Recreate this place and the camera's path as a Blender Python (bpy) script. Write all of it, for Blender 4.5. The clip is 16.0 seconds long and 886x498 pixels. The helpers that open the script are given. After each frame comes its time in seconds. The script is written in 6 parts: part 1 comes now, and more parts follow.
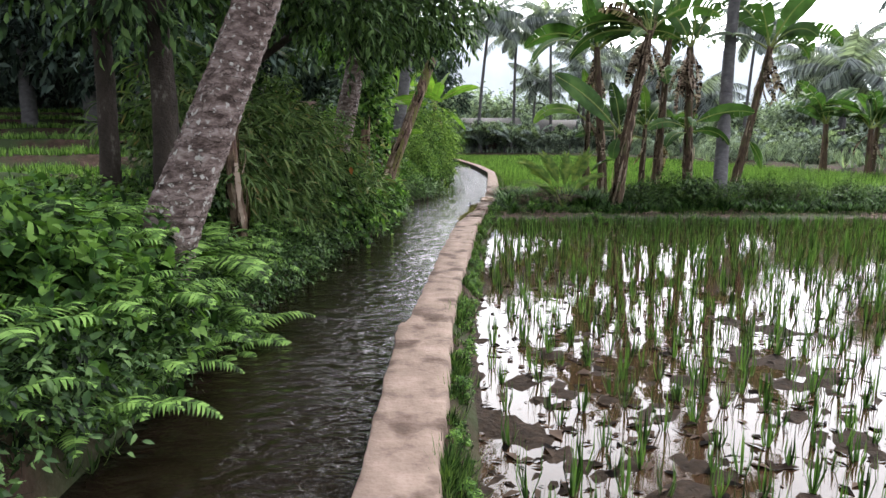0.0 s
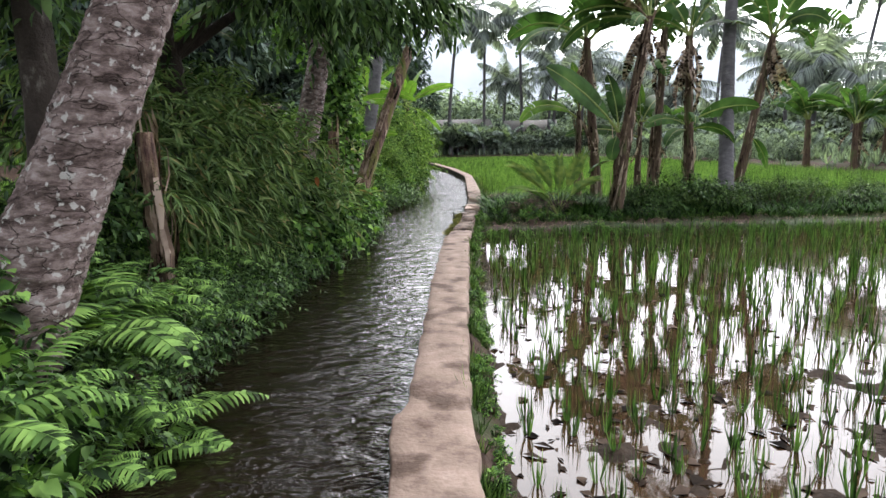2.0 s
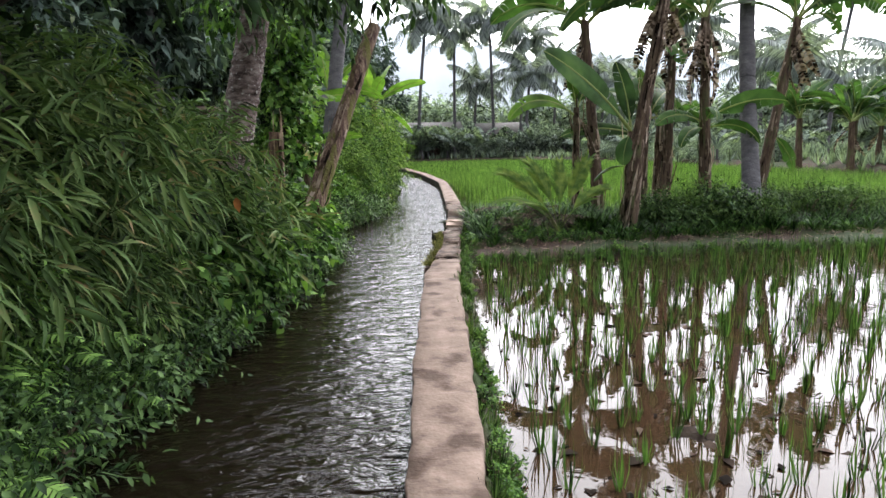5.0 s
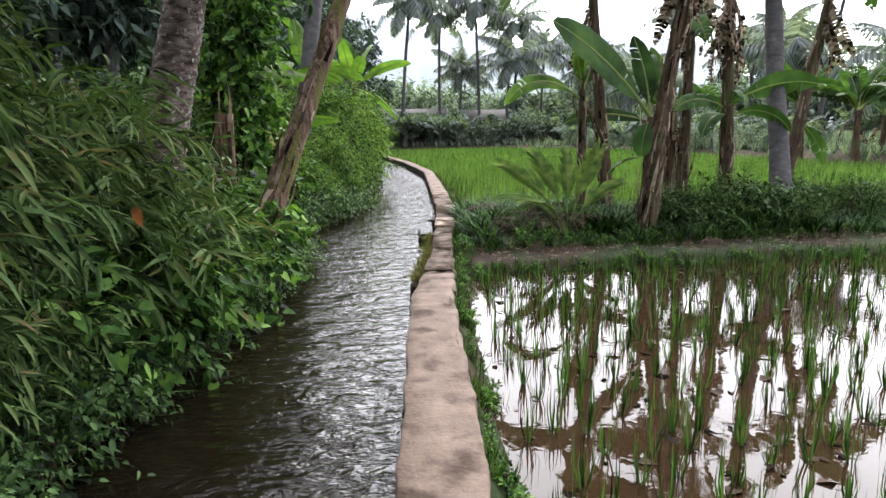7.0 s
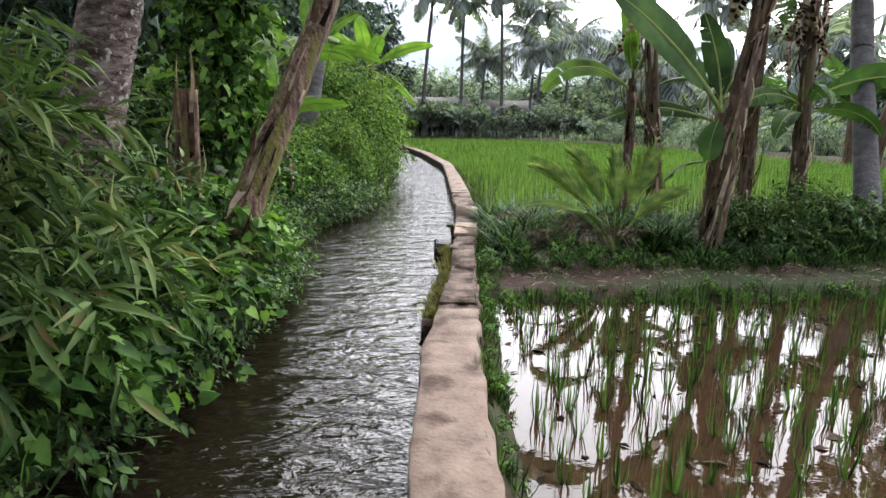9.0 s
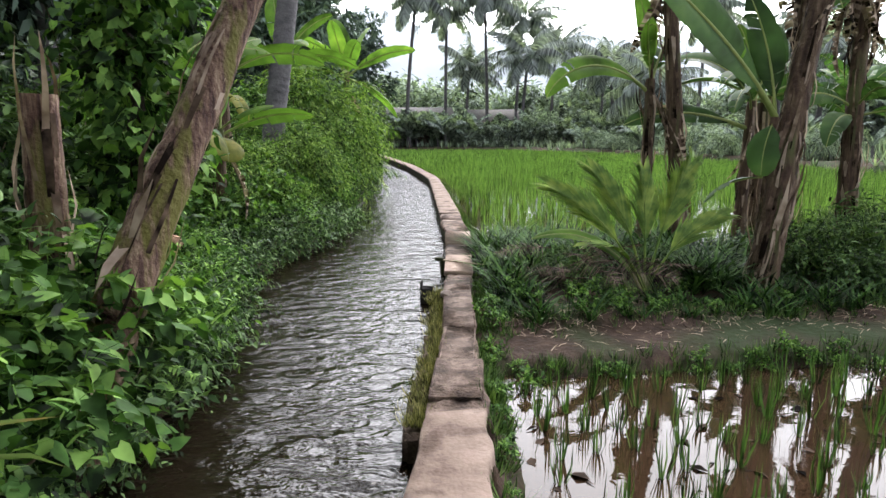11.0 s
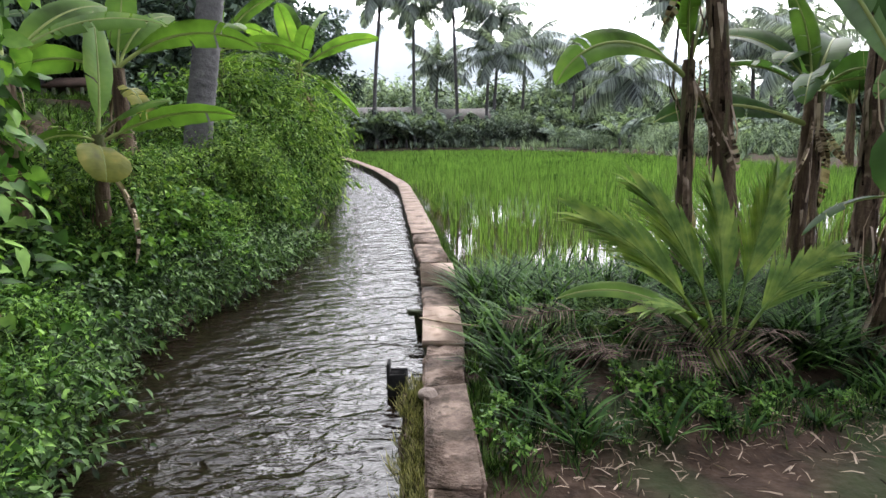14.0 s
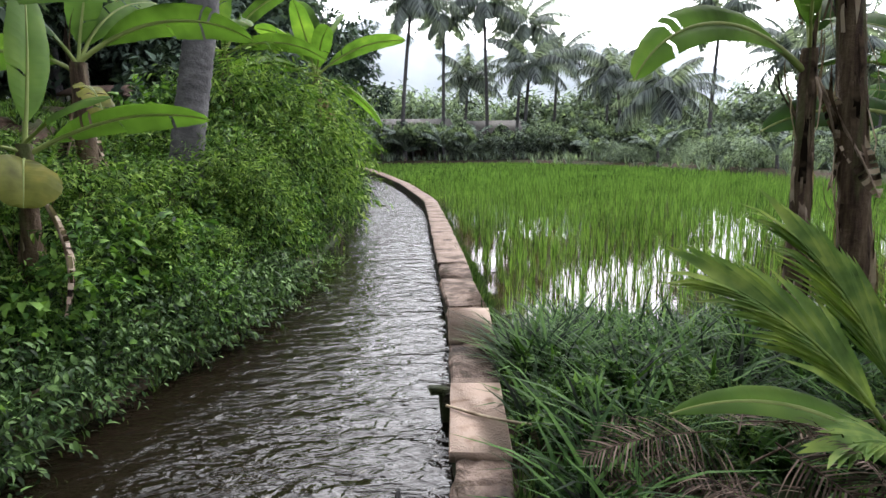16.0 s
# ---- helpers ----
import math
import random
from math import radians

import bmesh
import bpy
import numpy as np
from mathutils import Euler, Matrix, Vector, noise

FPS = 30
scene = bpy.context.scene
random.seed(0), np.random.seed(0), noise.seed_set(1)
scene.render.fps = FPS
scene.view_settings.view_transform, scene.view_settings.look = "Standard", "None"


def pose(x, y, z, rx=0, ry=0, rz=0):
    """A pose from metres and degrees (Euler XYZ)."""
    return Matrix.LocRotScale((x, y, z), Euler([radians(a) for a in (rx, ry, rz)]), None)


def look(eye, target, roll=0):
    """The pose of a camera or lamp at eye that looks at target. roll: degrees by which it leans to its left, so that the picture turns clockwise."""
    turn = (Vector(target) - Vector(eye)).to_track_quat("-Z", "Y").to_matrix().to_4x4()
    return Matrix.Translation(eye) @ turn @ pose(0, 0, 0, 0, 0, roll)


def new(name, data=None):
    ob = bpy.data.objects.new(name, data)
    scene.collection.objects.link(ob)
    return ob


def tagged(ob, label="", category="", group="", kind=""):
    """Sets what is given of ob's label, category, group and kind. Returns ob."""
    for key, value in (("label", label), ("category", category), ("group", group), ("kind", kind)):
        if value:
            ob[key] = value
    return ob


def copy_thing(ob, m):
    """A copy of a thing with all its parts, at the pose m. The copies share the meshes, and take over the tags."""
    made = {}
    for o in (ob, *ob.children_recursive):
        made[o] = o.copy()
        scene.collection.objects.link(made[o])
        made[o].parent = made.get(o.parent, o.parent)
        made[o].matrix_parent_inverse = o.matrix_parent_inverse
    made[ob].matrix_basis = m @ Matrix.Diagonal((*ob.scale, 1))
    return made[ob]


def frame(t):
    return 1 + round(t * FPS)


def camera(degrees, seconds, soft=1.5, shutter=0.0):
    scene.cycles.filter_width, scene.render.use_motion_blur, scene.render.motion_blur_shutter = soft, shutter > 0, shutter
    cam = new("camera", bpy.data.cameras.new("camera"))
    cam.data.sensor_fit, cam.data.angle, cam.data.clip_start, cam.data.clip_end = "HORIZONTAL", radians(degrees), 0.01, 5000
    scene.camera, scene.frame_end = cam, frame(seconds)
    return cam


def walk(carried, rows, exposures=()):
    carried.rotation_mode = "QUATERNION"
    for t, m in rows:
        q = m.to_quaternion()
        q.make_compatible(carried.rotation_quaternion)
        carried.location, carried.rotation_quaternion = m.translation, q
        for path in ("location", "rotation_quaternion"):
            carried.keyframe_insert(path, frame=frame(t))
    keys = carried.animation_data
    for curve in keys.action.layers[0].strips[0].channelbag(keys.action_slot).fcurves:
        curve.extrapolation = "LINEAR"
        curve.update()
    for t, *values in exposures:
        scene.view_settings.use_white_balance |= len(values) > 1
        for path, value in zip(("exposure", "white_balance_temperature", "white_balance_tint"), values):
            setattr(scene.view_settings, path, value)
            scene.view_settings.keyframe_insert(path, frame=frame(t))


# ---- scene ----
cam = camera(70.6, 16.0)
METRES, EYE, TILT, LEAN, TURN = 13.0, 1.5, -9.9, 0.0, 0.0
ROWS = [
    (0.0, 0.0, 0.0, 0.0, 0.0, 0.0, -0.0),
    (0.5, -0.0066, 0.0342, 0.0055, -1.81, -0.22, 0.71),
    (1.0, -0.0123, 0.0672, 0.0108, -2.97, 0.0, 1.18),
    (1.5, -0.013, 0.0999, 0.0177, 0.88, -0.52, 0.65),
    (2.0, -0.0176, 0.1323, 0.0223, -2.69, 0.19, 1.44),
    (2.5, -0.0209, 0.1623, 0.0269, -3.44, 0.05, 2.07),
    (3.0, -0.0185, 0.1919, 0.0327, -2.98, -1.38, 1.17),
    (5.5, -0.0149, 0.3571, 0.0605, -5.61, 0.63, 2.62),
    (6.0, -0.012, 0.3883, 0.0667, -4.17, -0.92, 1.09),
    (6.5, -0.0127, 0.4177, 0.0719, -7.99, 0.0, 2.59),
    (7.0, -0.0098, 0.4467, 0.0754, -6.87, -0.75, 2.33),
    (7.5, -0.006, 0.4771, 0.0821, -6.3, -1.09, 0.94),
    (8.0, -0.0058, 0.5056, 0.0878, -8.65, -0.21, 2.52),
    (8.5, -0.0031, 0.5365, 0.0905, -6.27, -1.19, 1.78),
    (9.0, 0.0001, 0.568, 0.0974, -5.43, -1.65, 0.13),
    (9.5, 0.0002, 0.5992, 0.1045, -7.44, -1.24, 1.76),
    (12.0, 0.0184, 0.7512, 0.1308, -6.16, -0.72, 1.16),
    (12.5, 0.0177, 0.7779, 0.1358, -9.67, -2.03, 2.66),
    (13.0, 0.0216, 0.8084, 0.1409, -5.94, -0.97, 1.7),
    (13.5, 0.0278, 0.8355, 0.1463, -5.76, -0.76, 1.28),
    (14.0, 0.0302, 0.8636, 0.152, -9.25, -0.85, 2.58),
    (14.5, 0.0345, 0.8959, 0.157, -6.33, -0.33, 2.01),
    (15.0, 0.0396, 0.9225, 0.1618, -6.77, -0.54, 0.79),
    (15.5, 0.0414, 0.9524, 0.1678, -9.03, -0.11, 1.59),
    (16.0, 0.0451, 0.9787, 0.1712, -6.73, 0.33, 1.84),
]
walk(cam, [(t, pose(0, 0, EYE, TILT, LEAN, TURN) @ pose(METRES * x, METRES * y, METRES * z, 90 + pitch, roll, yaw)) for t, x, y, z, yaw, pitch, roll in ROWS], [(0.0, 0.28), (9.0, 0.34), (13.0, 0.38), (16.0, 0.14)])

# ---- world, sun ----
world = bpy.data.worlds.new("overcast_sky")
scene.world = world
world.use_nodes = True
wn = world.node_tree.nodes
wl = world.node_tree.links
sky = wn.new("ShaderNodeTexSky")
sky.sky_type = "NISHITA"
sky.sun_disc = False
sky.sun_elevation = radians(52)
sky.sun_rotation = radians(38)
sky.dust_density = 4.0
cloud = wn.new("ShaderNodeTexNoise")
cloud.inputs["Scale"].default_value = 1.6
cloud.inputs["Detail"].default_value = 5
cloud_ramp = wn.new("ShaderNodeValToRGB")
cloud_ramp.color_ramp.elements[0].position = 0.3
cloud_ramp.color_ramp.elements[0].color = (14.0, 14.4, 16.3, 1)
cloud_ramp.color_ramp.elements[1].position = 0.7
cloud_ramp.color_ramp.elements[1].color = (22.0, 21.9, 22.9, 1)
cover = wn.new("ShaderNodeMixRGB")
cover.inputs["Fac"].default_value = 0.86
wl.new(cloud.outputs["Fac"], cloud_ramp.inputs["Fac"])
wl.new(sky.outputs["Color"], cover.inputs["Color1"])
wl.new(cloud_ramp.outputs["Color"], cover.inputs["Color2"])
background = wn["Background"]
background.inputs["Strength"].default_value = 0.11
# thin cloud is brighter round the hidden sun, ahead and to the right
coords = wn.new("ShaderNodeTexCoord")
toward = wn.new("ShaderNodeVectorMath")
toward.operation = "DOT_PRODUCT"
toward.inputs[1].default_value = (0.34, 0.92, 0.2)
wl.new(coords.outputs["Generated"], toward.inputs[0])
glow = wn.new("ShaderNodeMapRange")
glow.interpolation_type = "SMOOTHSTEP"
glow.inputs["From Min"].default_value = -0.15
glow.inputs["From Max"].default_value = 1.0
glow.inputs["To Min"].default_value = 0.6
glow.inputs["To Max"].default_value = 2.9
wl.new(toward.outputs["Value"], glow.inputs["Value"])
brighter = wn.new("ShaderNodeMixRGB")
brighter.blend_type = "MULTIPLY"
brighter.inputs["Fac"].default_value = 1.0
wl.new(cover.outputs["Color"], brighter.inputs["Color1"])
wl.new(glow.outputs["Result"], brighter.inputs["Color2"])
wl.new(brighter.outputs["Color"], background.inputs["Color"])

sun_data = bpy.data.lights.new("sun", "SUN")
sun_data.energy = 2.4
sun_data.angle = radians(20)
sun_data.color = (1.0, 0.96, 0.9)
sun = new("sun", sun_data)
sun.matrix_world = look((0, 0, 30), (-0.36 * 30, -0.45 * 30, 30 - 0.80 * 30))


# ---- materials ----
def material(name, rough=0.8, bump=0.0, bump_scale=30.0, spec=0.3, detail=6):
    """A Principled material with an optional noise bump; returns it, its nodes, links and shader."""
    m = bpy.data.materials.new(name)
    m.use_nodes = True
    nodes, links = m.node_tree.nodes, m.node_tree.links
    p = nodes["Principled BSDF"]
    p.inputs["Roughness"].default_value = rough
    p.inputs["Specular IOR Level"].default_value = spec
    if bump:
        n = nodes.new("ShaderNodeTexNoise")
        n.inputs["Scale"].default_value = bump_scale
        n.inputs["Detail"].default_value = detail
        geo = nodes.new("ShaderNodeNewGeometry")
        links.new(geo.outputs["Position"], n.inputs["Vector"])
        b = nodes.new("ShaderNodeBump")
        b.inputs["Strength"].default_value = bump
        b.inputs["Distance"].default_value = 0.02
        links.new(n.outputs["Fac"], b.inputs["Height"])
        links.new(b.outputs["Normal"], p.inputs["Normal"])
    return m, nodes, links, p


def ramp(nodes, stops):
    r = nodes.new("ShaderNodeValToRGB")
    while len(r.color_ramp.elements) < len(stops):
        r.color_ramp.elements.new(0.5)
    for e, (at, c) in zip(r.color_ramp.elements, stops):
        e.position, e.color = at, (*c, 1)
    return r


def mottled(name, stops, scale, rough=0.85, bump=0.4, bump_scale=40, spec=0.25, second=None, stretch=(1, 1, 1), detail=7):
    """Noise-mottled surface in world space; second: (colour, scale, low, high) of stains over it."""
    m, nodes, links, p = material(name, rough, bump, bump_scale, spec)
    geo = nodes.new("ShaderNodeNewGeometry")
    mp = nodes.new("ShaderNodeMapping")
    mp.inputs["Scale"].default_value = stretch
    links.new(geo.outputs["Position"], mp.inputs["Vector"])
    n = nodes.new("ShaderNodeTexNoise")
    n.inputs["Scale"].default_value = scale
    n.inputs["Detail"].default_value = detail
    n.inputs["Roughness"].default_value = 0.65
    links.new(mp.outputs["Vector"], n.inputs["Vector"])
    r = ramp(nodes, stops)
    links.new(n.outputs["Fac"], r.inputs["Fac"])
    out = r.outputs["Color"]
    if second:
        colour, s2, low, high = second
        n2 = nodes.new("ShaderNodeTexNoise")
        n2.inputs["Scale"].default_value = s2
        n2.inputs["Detail"].default_value = 5
        links.new(mp.outputs["Vector"], n2.inputs["Vector"])
        r2 = ramp(nodes, [(low, (0, 0, 0)), (high, (1, 1, 1))])
        links.new(n2.outputs["Fac"], r2.inputs["Fac"])
        mix = nodes.new("ShaderNodeMixRGB")
        mix.inputs["Color2"].default_value = (*colour, 1)
        links.new(r2.outputs["Color"], mix.inputs["Fac"])
        links.new(out, mix.inputs["Color1"])
        out = mix.outputs["Color"]
    links.new(out, p.inputs["Base Color"])
    return m


def muted(c):
    """Takes some of the green out of a colour."""
    grey = sum(c) / 3
    return tuple(w * (0.92 * v + 0.08 * grey) for v, w in zip(c, (0.88, 0.9, 1.0)))


def leafy(name, stops, rough=0.45, through_light=0.3, spec=0.4, blotch=8.0, vary=0.75):
    """Leaf material: colour varies leaf by leaf and in blotches, and some light passes through."""
    m, nodes, links, p = material(name, rough, 0.0, spec=0.6 * spec)
    geo = nodes.new("ShaderNodeNewGeometry")
    info = nodes.new("ShaderNodeObjectInfo")
    n = nodes.new("ShaderNodeTexNoise")
    n.inputs["Scale"].default_value = blotch
    n.inputs["Detail"].default_value = 3
    links.new(geo.outputs["Position"], n.inputs["Vector"])
    add = nodes.new("ShaderNodeMath")
    add.operation = "MULTIPLY_ADD"
    add.inputs[1].default_value = vary
    links.new(geo.outputs["Random Per Island"], add.inputs[0])
    half = nodes.new("ShaderNodeMath")
    half.operation = "MULTIPLY_ADD"
    half.inputs[1].default_value = 0.9
    half.inputs[2].default_value = -0.38 + 0.4 * (0.75 - vary)
    links.new(n.outputs["Fac"], half.inputs[0])
    links.new(half.outputs[0], add.inputs[2])
    shift = nodes.new("ShaderNodeMath")
    shift.operation = "MULTIPLY_ADD"
    shift.inputs[1].default_value = 0.14
    links.new(info.outputs["Random"], shift.inputs[0])
    links.new(add.outputs[0], shift.inputs[2])
    low, high = stops[0], stops[-1]
    stops = [(low[0] + 0.08, tuple(0.2 * v for v in low[1])), *stops[1:-1], (high[0], tuple(1.55 * v for v in high[1]))]
    r = ramp(nodes, [(at, muted(c)) for at, c in stops])
    links.new(shift.outputs[0], r.inputs["Fac"])
    links.new(r.outputs["Color"], p.inputs["Base Color"])
    t = nodes.new("ShaderNodeBsdfTranslucent")
    bright = nodes.new("ShaderNodeMixRGB")
    bright.blend_type = "MULTIPLY"
    bright.inputs["Fac"].default_value = 1
    bright.inputs["Color2"].default_value = (1.3, 1.5, 0.6, 1)
    links.new(r.outputs["Color"], bright.inputs["Color1"])
    links.new(bright.outputs["Color"], t.inputs["Color"])
    mix = nodes.new("ShaderNodeMixShader")
    mix.inputs["Fac"].default_value = 0.75 * through_light
    links.new(p.outputs["BSDF"], mix.inputs[1])
    links.new(t.outputs["BSDF"], mix.inputs[2])
    links.new(mix.outputs["Shader"], nodes["Material Output"].inputs["Surface"])
    return m


def water(name, colour, rough, ripples, ior=1.41, level=0.54):
    """Murky water; ripples: (scale, stretch x, stretch y, strength, distance) rows."""
    m, nodes, links, p = material(name, rough, 0.0, spec=0.5)
    p.inputs["Base Color"].default_value = (*colour, 1)
    p.inputs["IOR"].default_value = ior
    p.inputs["Specular IOR Level"].default_value = level
    geo = nodes.new("ShaderNodeNewGeometry")
    last = None
    for scale, sx, sy, strength, distance in ripples:
        mp = nodes.new("ShaderNodeMapping")
        mp.inputs["Scale"].default_value = (sx, sy, 1)
        mp.inputs["Rotation"].default_value = (0, 0, radians(7))
        links.new(geo.outputs["Position"], mp.inputs["Vector"])
        n = nodes.new("ShaderNodeTexNoise")
        n.inputs["Scale"].default_value = scale
        n.inputs["Detail"].default_value = 3
        n.inputs["Distortion"].default_value = 0.8
        links.new(mp.outputs["Vector"], n.inputs["Vector"])
        b = nodes.new("ShaderNodeBump")
        b.inputs["Strength"].default_value = strength
        b.inputs["Distance"].default_value = distance
        links.new(n.outputs["Fac"], b.inputs["Height"])
        if last:
            links.new(last.outputs["Normal"], b.inputs["Normal"])
        last = b
    if last:
        links.new(last.outputs["Normal"], p.inputs["Normal"])
    return m


M_SOIL = mottled("soil_and_weeds", [(0.3, (0.018, 0.011, 0.008)), (0.5, (0.042, 0.026, 0.018)), (0.75, (0.085, 0.055, 0.04))], 7.0, 0.95, 1.0, 18,
                 second=((0.026, 0.042, 0.014), 0.9, 0.44, 0.6))
M_CONCRETE = mottled("worn_concrete", [(0.3, (0.085, 0.056, 0.044)), (0.44, (0.185, 0.136, 0.11)), (0.58, (0.24, 0.18, 0.148)), (0.74, (0.32, 0.25, 0.21))], 3.6, 0.85, 0.45, 38,
                     second=((0.075, 0.05, 0.038), 3.0, 0.52, 0.64))
M_CONCRETE_PALE = mottled("pale_slab_concrete", [(0.25, (0.26, 0.19, 0.15)), (0.5, (0.36, 0.27, 0.22)), (0.8, (0.43, 0.34, 0.28))], 4, 0.85, 0.5, 70,
                          second=((0.2, 0.13, 0.095), 7, 0.56, 0.7))
M_RUBBLE = mottled("broken_mortar", [(0.36, (0.035, 0.023, 0.018)), (0.48, (0.11, 0.078, 0.062)), (0.58, (0.2, 0.148, 0.122)), (0.7, (0.31, 0.24, 0.2))], 3.6, 0.9, 1.0, 40,
                   second=((0.05, 0.035, 0.024), 7, 0.54, 0.64))
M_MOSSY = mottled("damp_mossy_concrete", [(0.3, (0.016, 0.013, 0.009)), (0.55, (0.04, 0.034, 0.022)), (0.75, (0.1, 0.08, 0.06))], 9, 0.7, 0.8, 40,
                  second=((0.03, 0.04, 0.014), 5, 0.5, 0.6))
M_CANAL = water("canal_water", (0.01, 0.007, 0.0045), 0.03, [(2.0, 1, 1.5, 0.4, 0.12), (5.0, 1, 1.6, 0.5, 0.055), (13, 1, 1.4, 0.28, 0.014)], 1.36, 0.5)
M_PADDY_WATER = water("paddy_water", (0.04, 0.023, 0.013), 0.015, [(2.0, 1, 1, 0.06, 0.02), (9, 1, 1, 0.05, 0.01)])
M_MUD = mottled("wet_mud", [(0.3, (0.012, 0.008, 0.006)), (0.55, (0.028, 0.019, 0.013)), (0.78, (0.062, 0.042, 0.03))], 14, 0.8, 1.0, 30, spec=0.1)


def cracked_bark(name, stops, crack, speck):
    """Coconut bark: broken plates between dark cracks, with pale lichen specks."""
    m, nodes, links, p = material(name, 0.9, 0.0, spec=0.15)
    geo = nodes.new("ShaderNodeNewGeometry")
    mp = nodes.new("ShaderNodeMapping")
    mp.inputs["Scale"].default_value = (1, 1, 2.4)
    mp.inputs["Rotation"].default_value = (0, radians(-14), 0)
    links.new(geo.outputs["Position"], mp.inputs["Vector"])
    bend = nodes.new("ShaderNodeTexNoise")
    bend.inputs["Scale"].default_value = 4.5
    bend.inputs["Detail"].default_value = 4
    links.new(mp.outputs["Vector"], bend.inputs["Vector"])
    shift = nodes.new("ShaderNodeMixRGB")
    shift.blend_type = "ADD"
    shift.inputs["Fac"].default_value = 0.42
    links.new(mp.outputs["Vector"], shift.inputs["Color1"])
    links.new(bend.outputs["Color"], shift.inputs["Color2"])
    cell = nodes.new("ShaderNodeTexVoronoi")
    cell.feature = "DISTANCE_TO_EDGE"
    cell.inputs["Scale"].default_value = 4.2
    links.new(shift.outputs["Color"], cell.inputs["Vector"])
    gap = ramp(nodes, [(0.0, (0.1, 0.1, 0.1)), (0.028, (1, 1, 1))])
    links.new(cell.outputs["Distance"], gap.inputs["Fac"])
    n = nodes.new("ShaderNodeTexNoise")
    n.inputs["Scale"].default_value = 7
    n.inputs["Detail"].default_value = 8
    n.inputs["Roughness"].default_value = 0.7
    links.new(mp.outputs["Vector"], n.inputs["Vector"])
    tone = ramp(nodes, stops)
    links.new(n.outputs["Fac"], tone.inputs["Fac"])
    dark = nodes.new("ShaderNodeMixRGB")
    dark.inputs["Color1"].default_value = (*crack, 1)
    links.new(gap.outputs["Color"], dark.inputs["Fac"])
    links.new(tone.outputs["Color"], dark.inputs["Color2"])
    spots = nodes.new("ShaderNodeTexNoise")
    spots.inputs["Scale"].default_value = 21
    spots.inputs["Detail"].default_value = 3
    links.new(geo.outputs["Position"], spots.inputs["Vector"])
    mask = ramp(nodes, [(0.6, (0, 0, 0)), (0.66, (1, 1, 1))])
    links.new(spots.outputs["Fac"], mask.inputs["Fac"])
    pale = nodes.new("ShaderNodeMixRGB")
    pale.inputs["Color2"].default_value = (*speck, 1)
    links.new(mask.outputs["Color"], pale.inputs["Fac"])
    links.new(dark.outputs["Color"], pale.inputs["Color1"])
    links.new(pale.outputs["Color"], p.inputs["Base Color"])
    b1 = nodes.new("ShaderNodeBump")
    b1.inputs["Strength"].default_value = 0.7
    b1.inputs["Distance"].default_value = 0.025
    links.new(gap.outputs["Color"], b1.inputs["Height"])
    b2 = nodes.new("ShaderNodeBump")
    b2.inputs["Strength"].default_value = 0.7
    b2.inputs["Distance"].default_value = 0.02
    links.new(n.outputs["Fac"], b2.inputs["Height"])
    links.new(b1.outputs["Normal"], b2.inputs["Normal"])
    links.new(b2.outputs["Normal"], p.inputs["Normal"])
    return m


M_PALM_BARK = cracked_bark("coconut_bark", [(0.34, (0.03, 0.021, 0.018)), (0.45, (0.1, 0.074, 0.068)), (0.56, (0.21, 0.165, 0.155)), (0.7, (0.34, 0.3, 0.29))], (0.035, 0.024, 0.021), (0.4, 0.39, 0.37))
M_GREY_BARK = mottled("grey_palm_bark", [(0.3, (0.06, 0.058, 0.064)), (0.6, (0.125, 0.122, 0.13)), (0.8, (0.21, 0.205, 0.21))], 5, 0.9, 0.8, 25, stretch=(1, 1, 1.6))
M_DARK_BARK = mottled("dark_bark", [(0.3, (0.018, 0.014, 0.012)), (0.6, (0.045, 0.036, 0.03)), (0.72, (0.16, 0.15, 0.135))], 8, 0.9, 1.0, 30, stretch=(1, 1, 0.5))
M_STEM = mottled("banana_pseudostem", [(0.3, (0.022, 0.013, 0.009)), (0.45, (0.07, 0.043, 0.03)), (0.58, (0.12, 0.085, 0.055)), (0.75, (0.24, 0.18, 0.13))], 5, 0.7, 0.7, 30,
                 second=((0.08, 0.095, 0.035), 2.2, 0.55, 0.68), stretch=(3.5, 3.5, 0.5))
M_DEAD_STEM = mottled("dead_banana_stem", [(0.32, (0.025, 0.013, 0.011)), (0.44, (0.09, 0.05, 0.042)), (0.55, (0.18, 0.12, 0.085)), (0.7, (0.36, 0.28, 0.2))], 6, 0.75, 0.9, 30,
                      second=((0.12, 0.115, 0.03), 1.6, 0.51, 0.6), stretch=(5, 5, 0.6))
M_DRY = leafy("dry_leaf", [(0.1, (0.06, 0.038, 0.026)), (0.45, (0.17, 0.115, 0.075)), (0.8, (0.34, 0.26, 0.19))], 0.9, 0.15, 0.1)
M_OCHRE = leafy("ochre_grass", [(0.05, (0.07, 0.075, 0.02)), (0.5, (0.15, 0.15, 0.045)), (0.9, (0.27, 0.24, 0.09))], 0.8, 0.2, 0.1)
M_ORANGE = leafy("withered_orange_leaf", [(0.1, (0.3, 0.09, 0.03)), (0.5, (0.48, 0.17, 0.06)), (0.9, (0.55, 0.25, 0.1))], 0.7, 0.4, 0.1)
M_ROT = leafy("rotting_leaf", [(0.1, (0.014, 0.01, 0.007)), (0.5, (0.035, 0.024, 0.016)), (0.9, (0.08, 0.056, 0.038))], 0.9, 0.0, 0.1)
